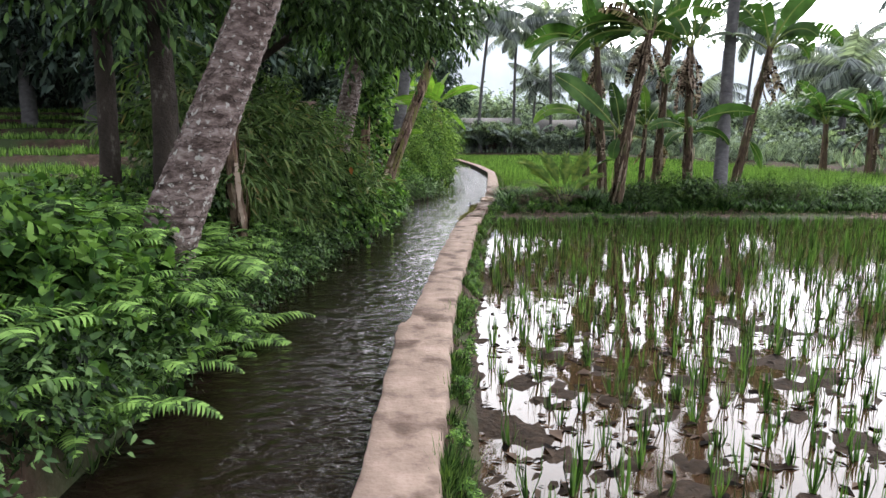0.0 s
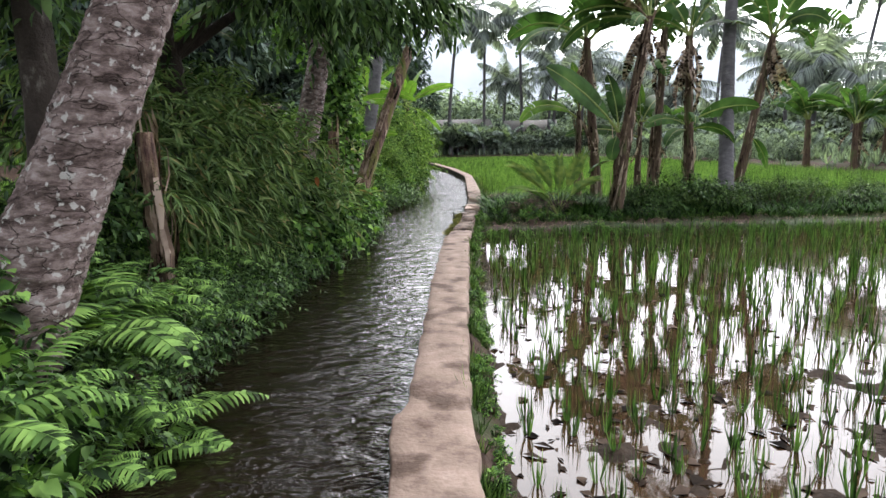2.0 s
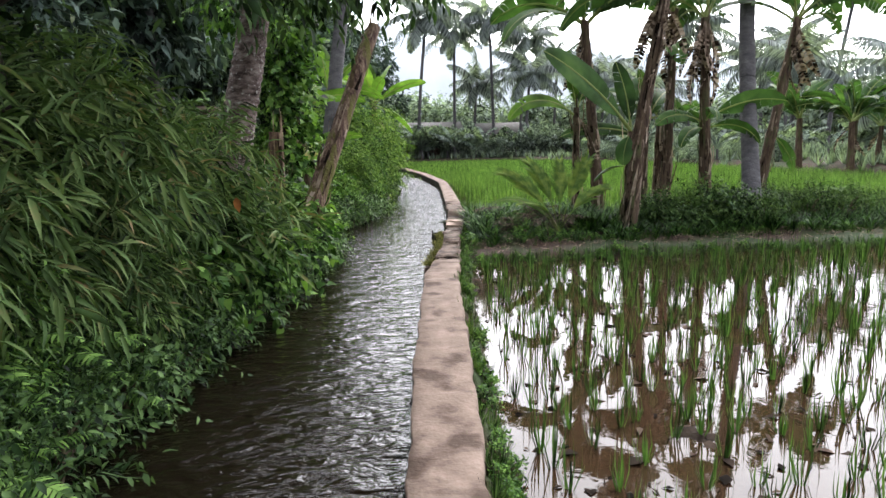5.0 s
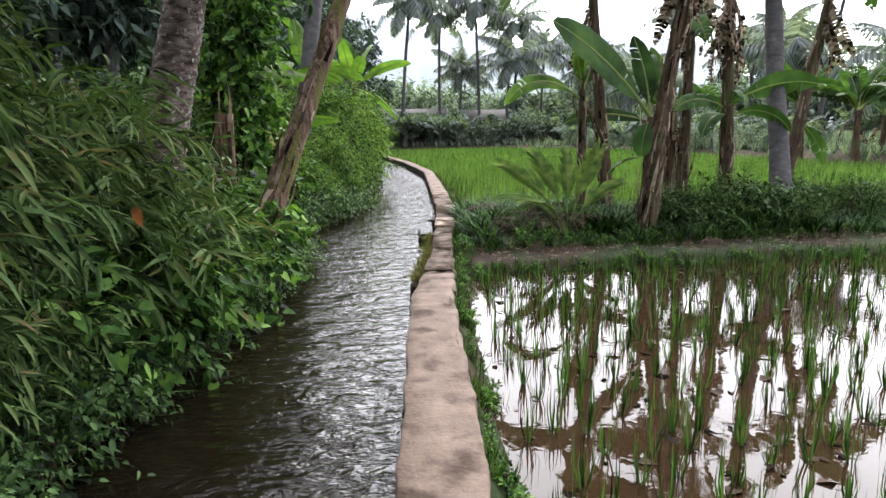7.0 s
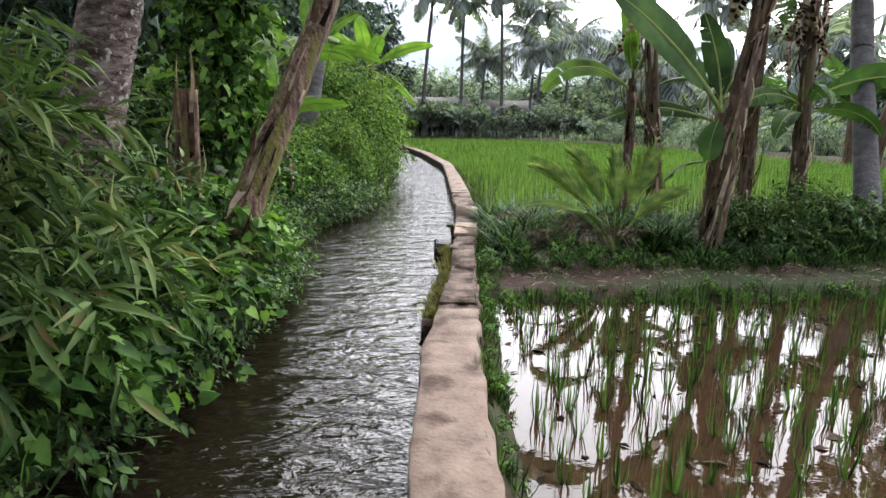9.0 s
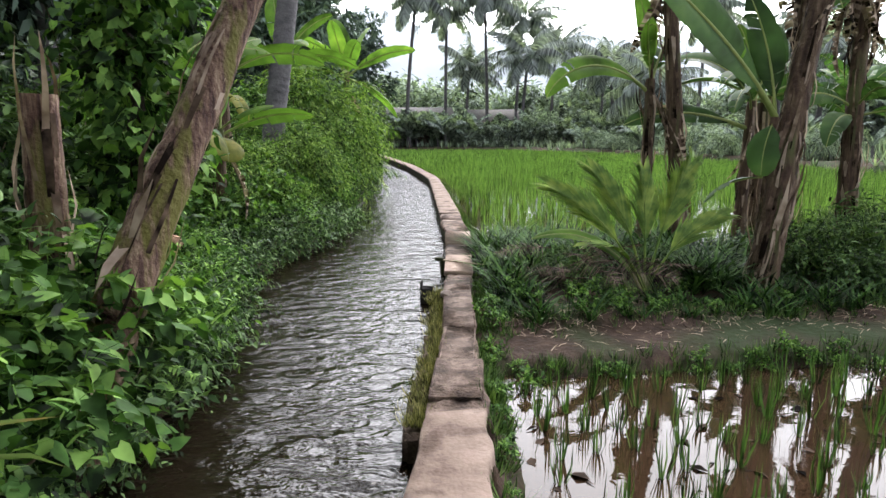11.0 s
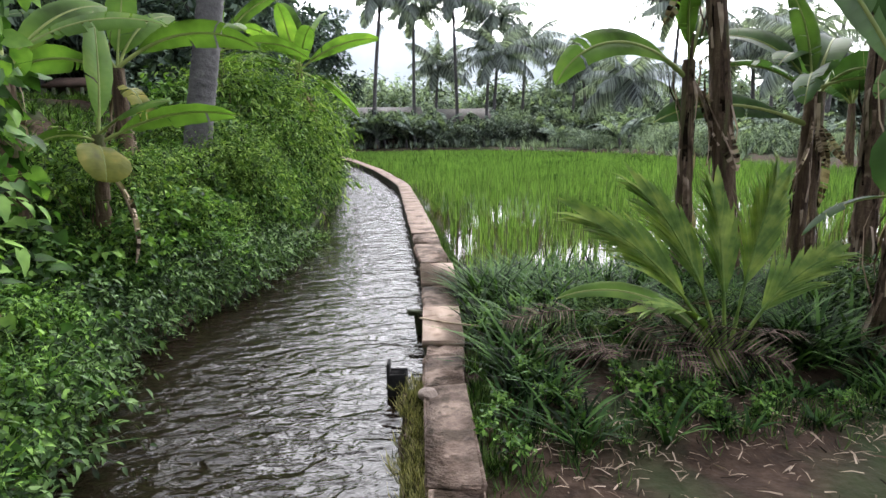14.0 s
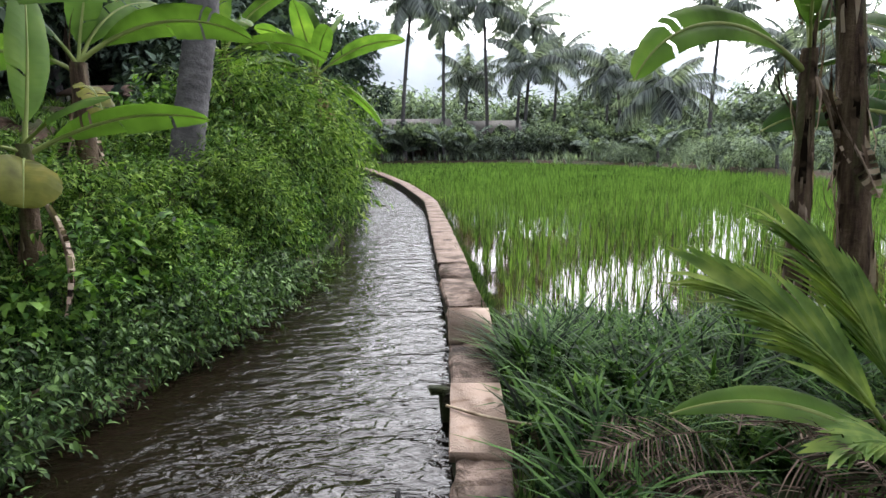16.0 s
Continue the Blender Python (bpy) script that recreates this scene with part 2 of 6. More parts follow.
M_STRAW = leafy("straw_litter", [(0.1, (0.08, 0.055, 0.035)), (0.5, (0.22, 0.16, 0.1)), (0.85, (0.42, 0.34, 0.22))], 0.9, 0.1, 0.1)
M_BANANA = leafy("banana_leaf", [(0.1, (0.03, 0.07, 0.022)), (0.5, (0.06, 0.125, 0.035)), (0.85, (0.12, 0.2, 0.055))], 0.5, 0.4, 0.22, 2.0, 0.0)
M_BANANA_BRIGHT = leafy("young_banana_leaf", [(0.1, (0.07, 0.15, 0.03)), (0.5, (0.13, 0.24, 0.04)), (0.85, (0.25, 0.34, 0.055))], 0.5, 0.5, 0.22, 2.0, 0.0)
M_BANANA_YELLOW = leafy("yellowing_banana_leaf", [(0.1, (0.1, 0.13, 0.02)), (0.5, (0.18, 0.19, 0.028)), (0.85, (0.28, 0.22, 0.04))], 0.5, 0.4, 0.22, 5.0, 0.0)
M_FERN = leafy("fern_leaf", [(0.05, (0.06, 0.135, 0.03)), (0.5, (0.11, 0.22, 0.042)), (0.9, (0.17, 0.29, 0.055))], 0.60, 0.30, 0.14)
M_WEED = leafy("weed_leaf", [(0.05, (0.024, 0.064, 0.016)), (0.5, (0.066, 0.155, 0.029)), (0.9, (0.155, 0.27, 0.048))], 0.55, 0.30, 0.16)
M_DARKLEAF = leafy("dark_leaf", [(0.05, (0.022, 0.05, 0.018)), (0.5, (0.048, 0.1, 0.03)), (0.9, (0.1, 0.17, 0.045))], 0.50, 0.19, 0.20)
M_BAMBOO = leafy("bamboo_leaf", [(0.05, (0.05, 0.1, 0.03)), (0.5, (0.11, 0.19, 0.055)), (0.85, (0.2, 0.28, 0.085)), (1.0, (0.2, 0.14, 0.06))], 0.60, 0.22, 0.16)
M_YELLOWLEAF = leafy("yellow_green_leaf", [(0.05, (0.035, 0.085, 0.018)), (0.5, (0.09, 0.18, 0.032)), (0.9, (0.19, 0.28, 0.05))], 0.60, 0.30, 0.14)
M_GRASS = leafy("grass_blade", [(0.05, (0.02, 0.05, 0.013)), (0.5, (0.043, 0.096, 0.021)), (0.9, (0.1, 0.155, 0.036))], 0.60, 0.26, 0.14)
M_LUSH = leafy("lush_grass_blade", [(0.05, (0.01, 0.028, 0.008)), (0.5, (0.023, 0.064, 0.014)), (0.9, (0.068, 0.14, 0.028))], 0.60, 0.2, 0.12)
M_RICE = leafy("rice_blade", [(0.05, (0.06, 0.135, 0.03)), (0.5, (0.11, 0.22, 0.042)), (0.9, (0.18, 0.3, 0.06))], 0.60, 0.30, 0.14, 0.6)
M_SEEDLING = leafy("rice_seedling", [(0.05, (0.035, 0.085, 0.02)), (0.5, (0.06, 0.14, 0.026)), (0.9, (0.11, 0.2, 0.04))], 0.60, 0.26, 0.14)
M_PALMLEAF = leafy("palm_leaflet", [(0.05, (0.03, 0.06, 0.03)), (0.5, (0.055, 0.1, 0.045)), (0.9, (0.11, 0.15, 0.07))], 0.55, 0.19, 0.20)
M_SAPLING = leafy("coconut_sapling_leaf", [(0.05, (0.06, 0.12, 0.025)), (0.5, (0.115, 0.205, 0.035)), (0.9, (0.24, 0.3, 0.05))], 0.50, 0.26, 0.23)
# pale grey-green: haze over the far growth is mixed into the colour
M_HAZED_LEAF = leafy("haze_paled_leaf", [(0.05, (0.14, 0.18, 0.15)), (0.5, (0.19, 0.235, 0.19)), (0.9, (0.25, 0.3, 0.23))], 0.7, 0.4, 0.1, 0.3)
# bluish grey frond colour has the haze in front of the palms painted in
M_HAZED_PALM = leafy("haze_paled_palm_leaf", [(0.05, (0.17, 0.195, 0.19)), (0.5, (0.22, 0.25, 0.24)), (0.9, (0.26, 0.29, 0.27))], 0.6, 0.4, 0.2, 0.3)
M_FOREST = leafy("forest_leaf", [(0.05, (0.045, 0.07, 0.056)), (0.5, (0.075, 0.115, 0.088)), (0.9, (0.12, 0.165, 0.115))], 0.70, 0.15, 0.11, 0.3)
M_RIB = mottled("pale_midrib", [(0.3, (0.16, 0.22, 0.06)), (0.7, (0.28, 0.33, 0.11))], 6, 0.5, 0.0)
M_TWIG = mottled("twig", [(0.3, (0.06, 0.05, 0.03)), (0.7, (0.14, 0.11, 0.07))], 12, 0.9, 0.3, 40)
M_BLACK = mottled("black_plastic", [(0.3, (0.012, 0.012, 0.013)), (0.7, (0.022, 0.022, 0.022))], 20, 0.75, 0.2, 60, spec=0.06)
M_STONE = mottled("river_stone", [(0.3, (0.18, 0.14, 0.12)), (0.7, (0.36, 0.3, 0.27))], 9, 0.8, 0.5, 50)
M_CLAY = mottled("clay_pipe", [(0.3, (0.3, 0.17, 0.11)), (0.7, (0.45, 0.29, 0.21))], 8, 0.8, 0.3, 50)
M_ROOF = mottled("old_roof_tile", [(0.3, (0.06, 0.042, 0.036)), (0.7, (0.14, 0.095, 0.082))], 4, 0.9, 0.6, 20)
M_DEADFROND = leafy("dead_frond", [(0.1, (0.03, 0.019, 0.013)), (0.5, (0.08, 0.055, 0.038)), (0.9, (0.18, 0.13, 0.095))], 0.9, 0.1, 0.1)
M_GREYROOF = mottled("grey_roof", [(0.3, (0.09, 0.085, 0.082)), (0.7, (0.17, 0.165, 0.16))], 4, 0.9, 0.4, 20)
M_PLASTER = mottled("weathered_plaster", [(0.3, (0.3, 0.29, 0.27)), (0.7, (0.5, 0.49, 0.46))], 2, 0.9, 0.3, 20)
# mist before the hills is put into this pale blue-grey base colour
M_HILL = mottled("haze_tinted_hill", [(0.3, (0.42, 0.47, 0.52)), (0.7, (0.47, 0.52, 0.56))], 0.02, 1.0, 0.0, spec=0.0)


# ---- mesh tools ----
def build(name, verts, quads, tris, mat, parent=None, label="", smooth=False):
    """One mesh object out of vertex, quad and triangle arrays."""
    verts = np.asarray(verts, dtype=np.float32).reshape(-1, 3)
    quads = np.asarray(quads, dtype=np.int32).reshape(-1, 4)
    tris = np.asarray(tris, dtype=np.int32).reshape(-1, 3)
    me = bpy.data.meshes.new(name)
    me.vertices.add(len(verts))
    me.vertices.foreach_set("co", verts.ravel())
    loops = np.concatenate([quads.ravel(), tris.ravel()])
    me.loops.add(len(loops))
    me.loops.foreach_set("vertex_index", loops)
    totals = np.concatenate([np.full(len(quads), 4), np.full(len(tris), 3)]).astype(np.int32)
    starts = np.concatenate([[0], np.cumsum(totals)[:-1]]).astype(np.int32)
    me.polygons.add(len(totals))
    me.polygons.foreach_set("loop_start", starts)
    me.polygons.foreach_set("loop_total", totals)
    if smooth:
        me.polygons.foreach_set("use_smooth", np.ones(len(totals), dtype=bool))
    me.update(calc_edges=True)
    me.validate()
    me.materials.append(mat)
    ob = new(name, me)
    if parent:
        ob.parent = parent
    if label:
        tagged(ob, label)
    return ob


class Soup:
    """Gathers vertices and faces of one mesh."""

    def __init__(self):
        self.v, self.q, self.t, self.n = [], [], [], 0

    def add(self, verts, quads=(), tris=()):
        verts = np.asarray(verts, dtype=float).reshape(-1, 3)
        if len(quads):
            self.q.append(np.asarray(quads).reshape(-1, 4) + self.n)
        if len(tris):
            self.t.append(np.asarray(tris).reshape(-1, 3) + self.n)
        self.v.append(verts)
        self.n += len(verts)

    def scatter(self, template, pos, along, normal, length, width):
        """Copies of a template (its y along, x across, z normal) at many places."""
        tv, tq, tt = template
        along = along / np.maximum(np.linalg.norm(along, axis=1, keepdims=True), 1e-9)
        side = np.cross(along, normal)
        side /= np.maximum(np.linalg.norm(side, axis=1, keepdims=True), 1e-9)
        up = np.cross(side, along)
        length, width = np.asarray(length).reshape(-1, 1, 1), np.asarray(width).reshape(-1, 1, 1)
        v = pos[:, None, :] + side[:, None, :] * tv[None, :, 0:1] * width + along[:, None, :] * tv[None, :, 1:2] * length + up[:, None, :] * tv[None, :, 2:3] * length
        count, k = len(pos), len(tv)
        shift = (np.arange(count) * k)[:, None, None]
        self.add(v.reshape(-1, 3), (tq[None] + shift).reshape(-1, 4) if len(tq) else (), (tt[None] + shift).reshape(-1, 3) if len(tt) else ())

    def make(self, name, mat, parent=None, label="", smooth=False):
        v = np.concatenate(self.v) if self.v else np.zeros((0, 3))
        q = np.concatenate(self.q) if self.q else np.zeros((0, 4))
        t = np.concatenate(self.t) if self.t else np.zeros((0, 3))
        return build(name, v, q, t, mat, parent, label, smooth)


NOQ = np.zeros((0, 4), dtype=int)
LEAF_FAR = (np.array([(0, 0, 0), (0.5, 0.4, 0.06), (0, 0.45, 0), (-0.5, 0.4, 0.06), (0, 1, -0.12)]), NOQ,
            np.array([(0, 1, 2), (0, 2, 3), (2, 1, 4), (2, 4, 3)]))
LEAF_NEAR = (np.array([(0, 0, 0), (0.4, 0.22, 0.06), (0, 0.25, 0.01), (-0.4, 0.22, 0.06), (0.42, 0.55, 0.03), (0, 0.6, -0.02), (-0.42, 0.55, 0.03), (0, 1, -0.18)]),
             np.array([(1, 4, 5, 2), (2, 5, 6, 3)]), np.array([(0, 1, 2), (0, 2, 3), (4, 7, 5), (5, 7, 6)]))
LEAF_HEART = (np.array([(0, 0.05, 0), (0.36, -0.08, 0.05), (0.52, 0.25, 0.05), (0.3, 0.65, 0.0), (0, 1, -0.16), (-0.3, 0.65, 0.0), (-0.52, 0.25, 0.05), (-0.36, -0.08, 0.05), (0, 0.5, -0.03)]),
              np.array([(0, 1, 2, 8), (8, 2, 3, 4), (8, 4, 5, 6), (0, 8, 6, 7)]), np.zeros((0, 3), dtype=int))
STRIP = (np.array([(-0.5, 0, 0), (0.5, 0, 0), (-0.42, 0.5, 0.05), (0.42, 0.5, 0.05), (0, 1, -0.08)]), np.array([(0, 1, 3, 2)]), np.array([(2, 3, 4)]))
BLADE = (np.array([(-0.5, 0, 0), (0.5, 0, 0), (-0.4, 0.45, 0.02), (0.4, 0.45, 0.02), (-0.22, 0.8, -0.06), (0.22, 0.8, -0.06), (0, 1, -0.18)]),
         np.array([(0, 1, 3, 2), (2, 3, 5, 4)]), np.array([(4, 5, 6)]))

ARCH = (np.array([(-0.5, 0, 0), (0.5, 0, 0), (-0.5, 0.35, 0.05), (0.5, 0.35, 0.05), (-0.36, 0.68, 0.22), (0.36, 0.68, 0.22), (0, 1, 0.52)]),
        np.array([(0, 1, 3, 2), (2, 3, 5, 4)]), np.array([(4, 5, 6)]))


def unit(v):
    return v / np.maximum(np.linalg.norm(v, axis=-1, keepdims=True), 1e-9)


def curve(points, n):
    """n places along a smooth line through the points."""
    p = np.asarray(points, dtype=float)
    t = np.linspace(0, len(p) - 1, n)
    i = np.clip(t.astype(int), 0, len(p) - 2)
    f = (t - i)[:, None]
    g = lambda k: p[np.clip(k, 0, len(p) - 1)]
    a, b, c, d = g(i - 1), g(i), g(i + 1), g(i + 2)
    return 0.5 * (2 * b + (c - a) * f + (2 * a - 5 * b + 4 * c - d) * f ** 2 + (3 * b - a - 3 * c + d) * f ** 3)


def tube(soup, points, radii, sides=10, n=None, rough=0.0, rings=0.0, rng=None):
    """A tapered round stem along a smooth line; rings: gap of the leaf scars, rough: uneven radius."""
    line = curve(points, n) if n else np.asarray(points, dtype=float)
    n = len(line)
    r = np.interp(np.linspace(0, 1, n), np.linspace(0, 1, len(radii)), radii)
    tan = unit(np.gradient(line, axis=0))
    ref = np.where(np.abs(tan[:, 2:3]) > 0.9, np.array([[1.0, 0, 0]]), np.array([[0, 0, 1.0]]))
    a = unit(np.cross(tan, ref))
    b = np.cross(tan, a)
    run = np.concatenate([[0], np.cumsum(np.linalg.norm(np.diff(line, axis=0), axis=1))])
    ang = np.linspace(0, 2 * math.pi, sides, endpoint=False)
    rr = r[:, None] * np.ones((1, sides))
    if rings:
        turn = run[:, None] / rings + 0.3 * np.sin(run[:, None] * 5.1) + 0.3 * np.sin(2 * ang + 1.7 * run[:, None]) + 0.15 * np.sin(5 * ang + run[:, None])
        rr = rr * (1 + 0.055 * (0.5 - turn % 1.0) + 0.03 * np.sin(3 * ang + run[:, None] * 2.3))
    if rough and rng is not None:
        rr = rr * (1 + rough * rng.uniform(-1, 1, rr.shape))
    v = line[:, None, :] + rr[..., None] * (np.cos(ang)[None, :, None] * a[:, None, :] + np.sin(ang)[None, :, None] * b[:, None, :])
    i = np.arange(n - 1)[:, None] * sides
    j = np.arange(sides)[None, :]
    k = (j + 1) % sides
    quads = np.stack([i + j, i + k, i + sides + k, i + sides + j], -1).reshape(-1, 4)
    soup.add(v.reshape(-1, 3), quads)
    soup.add(np.concatenate([v[-1], line[-1:]]), (), [(q, (q + 1) % sides, sides) for q in range(sides)])


def group_at(name, x, y, z, label, category, group=""):
    ob = new(name)
    ob.empty_display_size = 0.2
    ob.matrix_basis = pose(x, y, z)
    return tagged(ob, label, category, group)


def place(protos, rows, by=1.0):
    """Rows of (variant, x, y, z, turn, scale): the first of each variant is moved there, the others are copies; by: a scale for all."""
    used = {}
    for k, x, y, z, turn, size in rows:
        k = k % len(protos)
        m = pose(x, y, z, 0, 0, turn) @ Matrix.Scale(size * by, 4)
        if k in used:
            copy_thing(protos[k], m @ Matrix.Scale(1 / used[k], 4))
        else:
            used[k] = size * by
            protos[k].matrix_basis = m
    for k, ob in enumerate(protos):
        if k not in used:
            raise ValueError(ob.name)


# ---- plan ----
WALL_Y = [-30, -6, 2.4, 4.1, 5.0, 5.2, 6.0, 7.2, 8.3, 9.2, 11.5, 12.3, 13.8, 14.9, 15.8, 18.2, 21, 23.9, 29.5, 31, 38, 48, 53, 60, 80]
WALL_L = [-1.6, -0.65, -0.39, -0.37, -0.38, -0.29, -0.22, -0.13, -0.05, 0.03, 0.26, 0.42, 0.70, 0.84, 0.97, 1.27, 1.47, 1.69, 2.1, 2.1, 1.88, 1.05, 0.46, -0.4, -3.2]
WALL_R = [-1.23, -0.28, -0.02, 0.04, 0.075, 0.085, 0.14, 0.25, 0.34, 0.43, 0.65, 0.78, 0.95, 1.10, 1.25, 1.63, 1.86, 2.07, 2.46, 2.47, 2.25, 1.5, 0.95, 0.1, -2.7]
BANK_Y = [-30, 2.8, 5.7, 8.0, 10.0, 11.8, 13.5, 14.8, 16.1, 17.0, 18.4, 20.5, 23.6, 30, 38, 48, 60, 80]
BANK_X = [-3, -1.9, -2.0, -2.0, -1.72, -1.27, -1.12, -1.2, -1.5, -1.28, -0.78, -0.36, -0.12, 0.4, 0.2, -0.65, -2, -5.2]
CANAL_Z, PADDY_Z, FIELD_Z = -0.25, -0.28, -0.24


def wall_l(y):
    return np.interp(y, WALL_Y, WALL_L)


def wall_r(y):
    return np.interp(y, WALL_Y, WALL_R)


def bank(y):
    return np.interp(y, BANK_Y, BANK_X)


def smooth_step(a, b, x):
    t = np.clip((x - a) / (b - a), 0, 1)
    return t * t * (3 - 2 * t)


def wobble(x, y, s, seed=0.0):
    """Cheap smooth unevenness, about -1 to 1."""
    return (np.sin(x * s * 1.7 + seed + 1.3 * np.sin(y * s * 1.1)) + np.sin(y * s * 2.1 - seed + 1.7 * np.sin(x * s * 0.9 + 2)) + np.sin((x + y) * s * 3.3 + 5 * seed)) / 3


def field_edge(y):
    """x at which the large rice field ends."""
    return np.interp(y, [14, 33, 50, 56, 66], [22, 20, 18.8, 17, 11])


def height(x, y):
    """Height of the ground."""
    x, y = np.asarray(x, dtype=float), np.asarray(y, dtype=float)
    bl, wl_, wr = bank(y), wall_l(y), wall_r(y)
    d = bl - x
    tall = np.interp(y, [-5, 9, 13, 40, 60], [1, 1, 0.55, 0.5, 0.1])
    left = np.interp(d, [-0.05, 0.0, 0.2, 0.6, 1.6, 3.0, 8.0], [-0.6, -0.2, 0.05, 0.4, 0.7, 0.8, 0.85]) * tall - 0.1 * (1 - tall)
    steep = np.interp(d, [-0.05, 0.0, 0.1, 0.3, 0.6, 1.6, 3.0, 8.0], [-0.6, -0.2, 0.16, 0.42, 0.58, 0.72, 0.8, 0.85])
    left = left + (steep - left) * smooth_step(1.0, 2.0, y) * (1 - smooth_step(5.6, 7.0, y))
    s = -0.51 * x + 0.86 * y
    k = np.clip((s - 11.5) / 3.0, 0, 6)
    steps = np.floor(k) + smooth_step(0.86, 1.0, k - np.floor(k))
    left = left + 0.36 * steps * smooth_step(4, 7, d) * (1 - smooth_step(60, 120, -x))
    left = left + 0.05 * wobble(x, y, 1.2) * smooth_step(0.1, 0.8, d)
    e = x - wr
    lip = np.interp(e, [0, 0.07, 0.2], [0, 0.4, 1])
    bed = PADDY_Z - 0.035 + 0.045 * wobble(x, y, 1.6, 3) * wobble(x, y, 0.45, 1) + 0.06 * wobble(x, y, 4.1, 3) * wobble(x, y, 7.3, 2) + 0.028 * (1 - smooth_step(2, 6.5, np.hypot(x - 1.2, y - 2.5)))
    near = -0.07 * (1 - lip) + bed * lip
    path_z = -0.19 + 0.015 * wobble(x, y, 3, 5)
    strip_z = -0.14 + 0.05 * wobble(x, y, 1.6, 8)
    field = FIELD_Z - 0.04 + 0.01 * wobble(x, y, 2.0, 4)
    field = -0.07 * (1 - lip) + field * lip
    right = near + (path_z - near) * smooth_step(13.3, 13.55, y + 0.08 * wobble(x, y, 2.2))
    right = right + (strip_z - right) * smooth_step(14.0, 14.4, y)
    far_k = smooth_step(17.2, 17.7, y + 0.15 * wobble(x, y, 1.4))
    right = right + (field - right) * far_k
    out = np.maximum(smooth_step(0, 1.2, x - field_edge(y)), smooth_step(65, 67, y + 0.12 * x))
    right = right + (0.1 + 0.06 * wobble(x, y, 0.8) - right) * out
    bed_z = -0.6
    z = np.where(x < bl + 0.05, left, np.where(x < wl_ + 0.12, bed_z, np.where(x < wr - 0.02, -0.35, right)))
    return z


def h1(x, y):
    return float(height(x, y))


def steps_between(*parts):
    out = []
    for a, b, step in parts:
        out.append(np.arange(a, b, step))
    return np.unique(np.round(np.concatenate(out), 4))


gx = steps_between((-3000, -600, 600), (-600, -100, 100), (-100, -40, 10), (-40, -8, 0.6), (-8, -3, 0.2), (-3, 3.2, 0.07), (3.2, 9, 0.15), (9, 26, 0.4), (26, 60, 4), (60, 200, 35), (200, 3001, 700))
gy = steps_between((-3000, -200, 700), (-200, -30, 30), (-30, -4, 2), (-4, 0, 0.3), (0, 19, 0.1), (19, 32, 0.3), (32, 70, 0.8), (70, 110, 5), (110, 400, 60), (400, 3001, 650))
GX, GY = np.meshgrid(gx, gy)
GZ = height(GX, GY)
nx, ny = len(gx), len(gy)
idx = np.arange(nx * ny).reshape(ny, nx)
ground = build("ground", np.stack([GX, GY, GZ], -1).reshape(-1, 3), np.stack([idx[:-1, :-1], idx[:-1, 1:], idx[1:, 1:], idx[1:, :-1]], -1).reshape(-1, 4), (), M_SOIL, smooth=True)
tagged(ground, "brown earth with weeds, terraces and rice field bunds", "ground", kind="structure")
ground.data.materials.append(M_MUD)
cx = GX[:-1, :-1].ravel() + 0.05
cy = GY[:-1, :-1].ravel() + 0.05
muddy = ((cx > wall_r(cy) + 0.2) & (cy < 13.4) & (cx < 30)) | ((cx > wall_r(cy) + 0.3) & (cy > 17.3) & (cx < field_edge(cy)) & (cy < 66))
ground.data.polygons.foreach_set("material_index", muddy.astype(np.int32))


def sheet(name, left, right, ys, z, mat, label, category):
    ys = np.asarray(ys)
    a = np.stack([left(ys), ys, np.full(len(ys), z)], -1)
    b = np.stack([right(ys), ys, np.full(len(ys), z)], -1)
    i = np.arange(len(ys) - 1)
    n = len(ys)
    return tagged(build(name, np.concatenate([a, b]), np.stack([i, i + n, i + n + 1, i + 1], -1), (), mat), label, category, kind="structure")


sheet("canal_water", lambda y: bank(y) - 0.15, lambda y: wall_l(y) + 0.06, np.arange(-30, 80.1, 0.5), CANAL_Z, M_CANAL, "dark rippling water flowing down the canal", "water")
sheet("paddy_water", lambda y: wall_r(y) + 0.06, lambda y: 0 * y + 40, np.linspace(-30, 13.52, 88), PADDY_Z, M_PADDY_WATER, "still muddy water mirroring the sky", "water")
sheet("field_water", lambda y: wall_r(y) + 0.1, lambda y: field_edge(y) + 0.8, np.linspace(17.25, 66, 98), FIELD_Z, M_PADDY_WATER, "shallow water between green rice", "water")

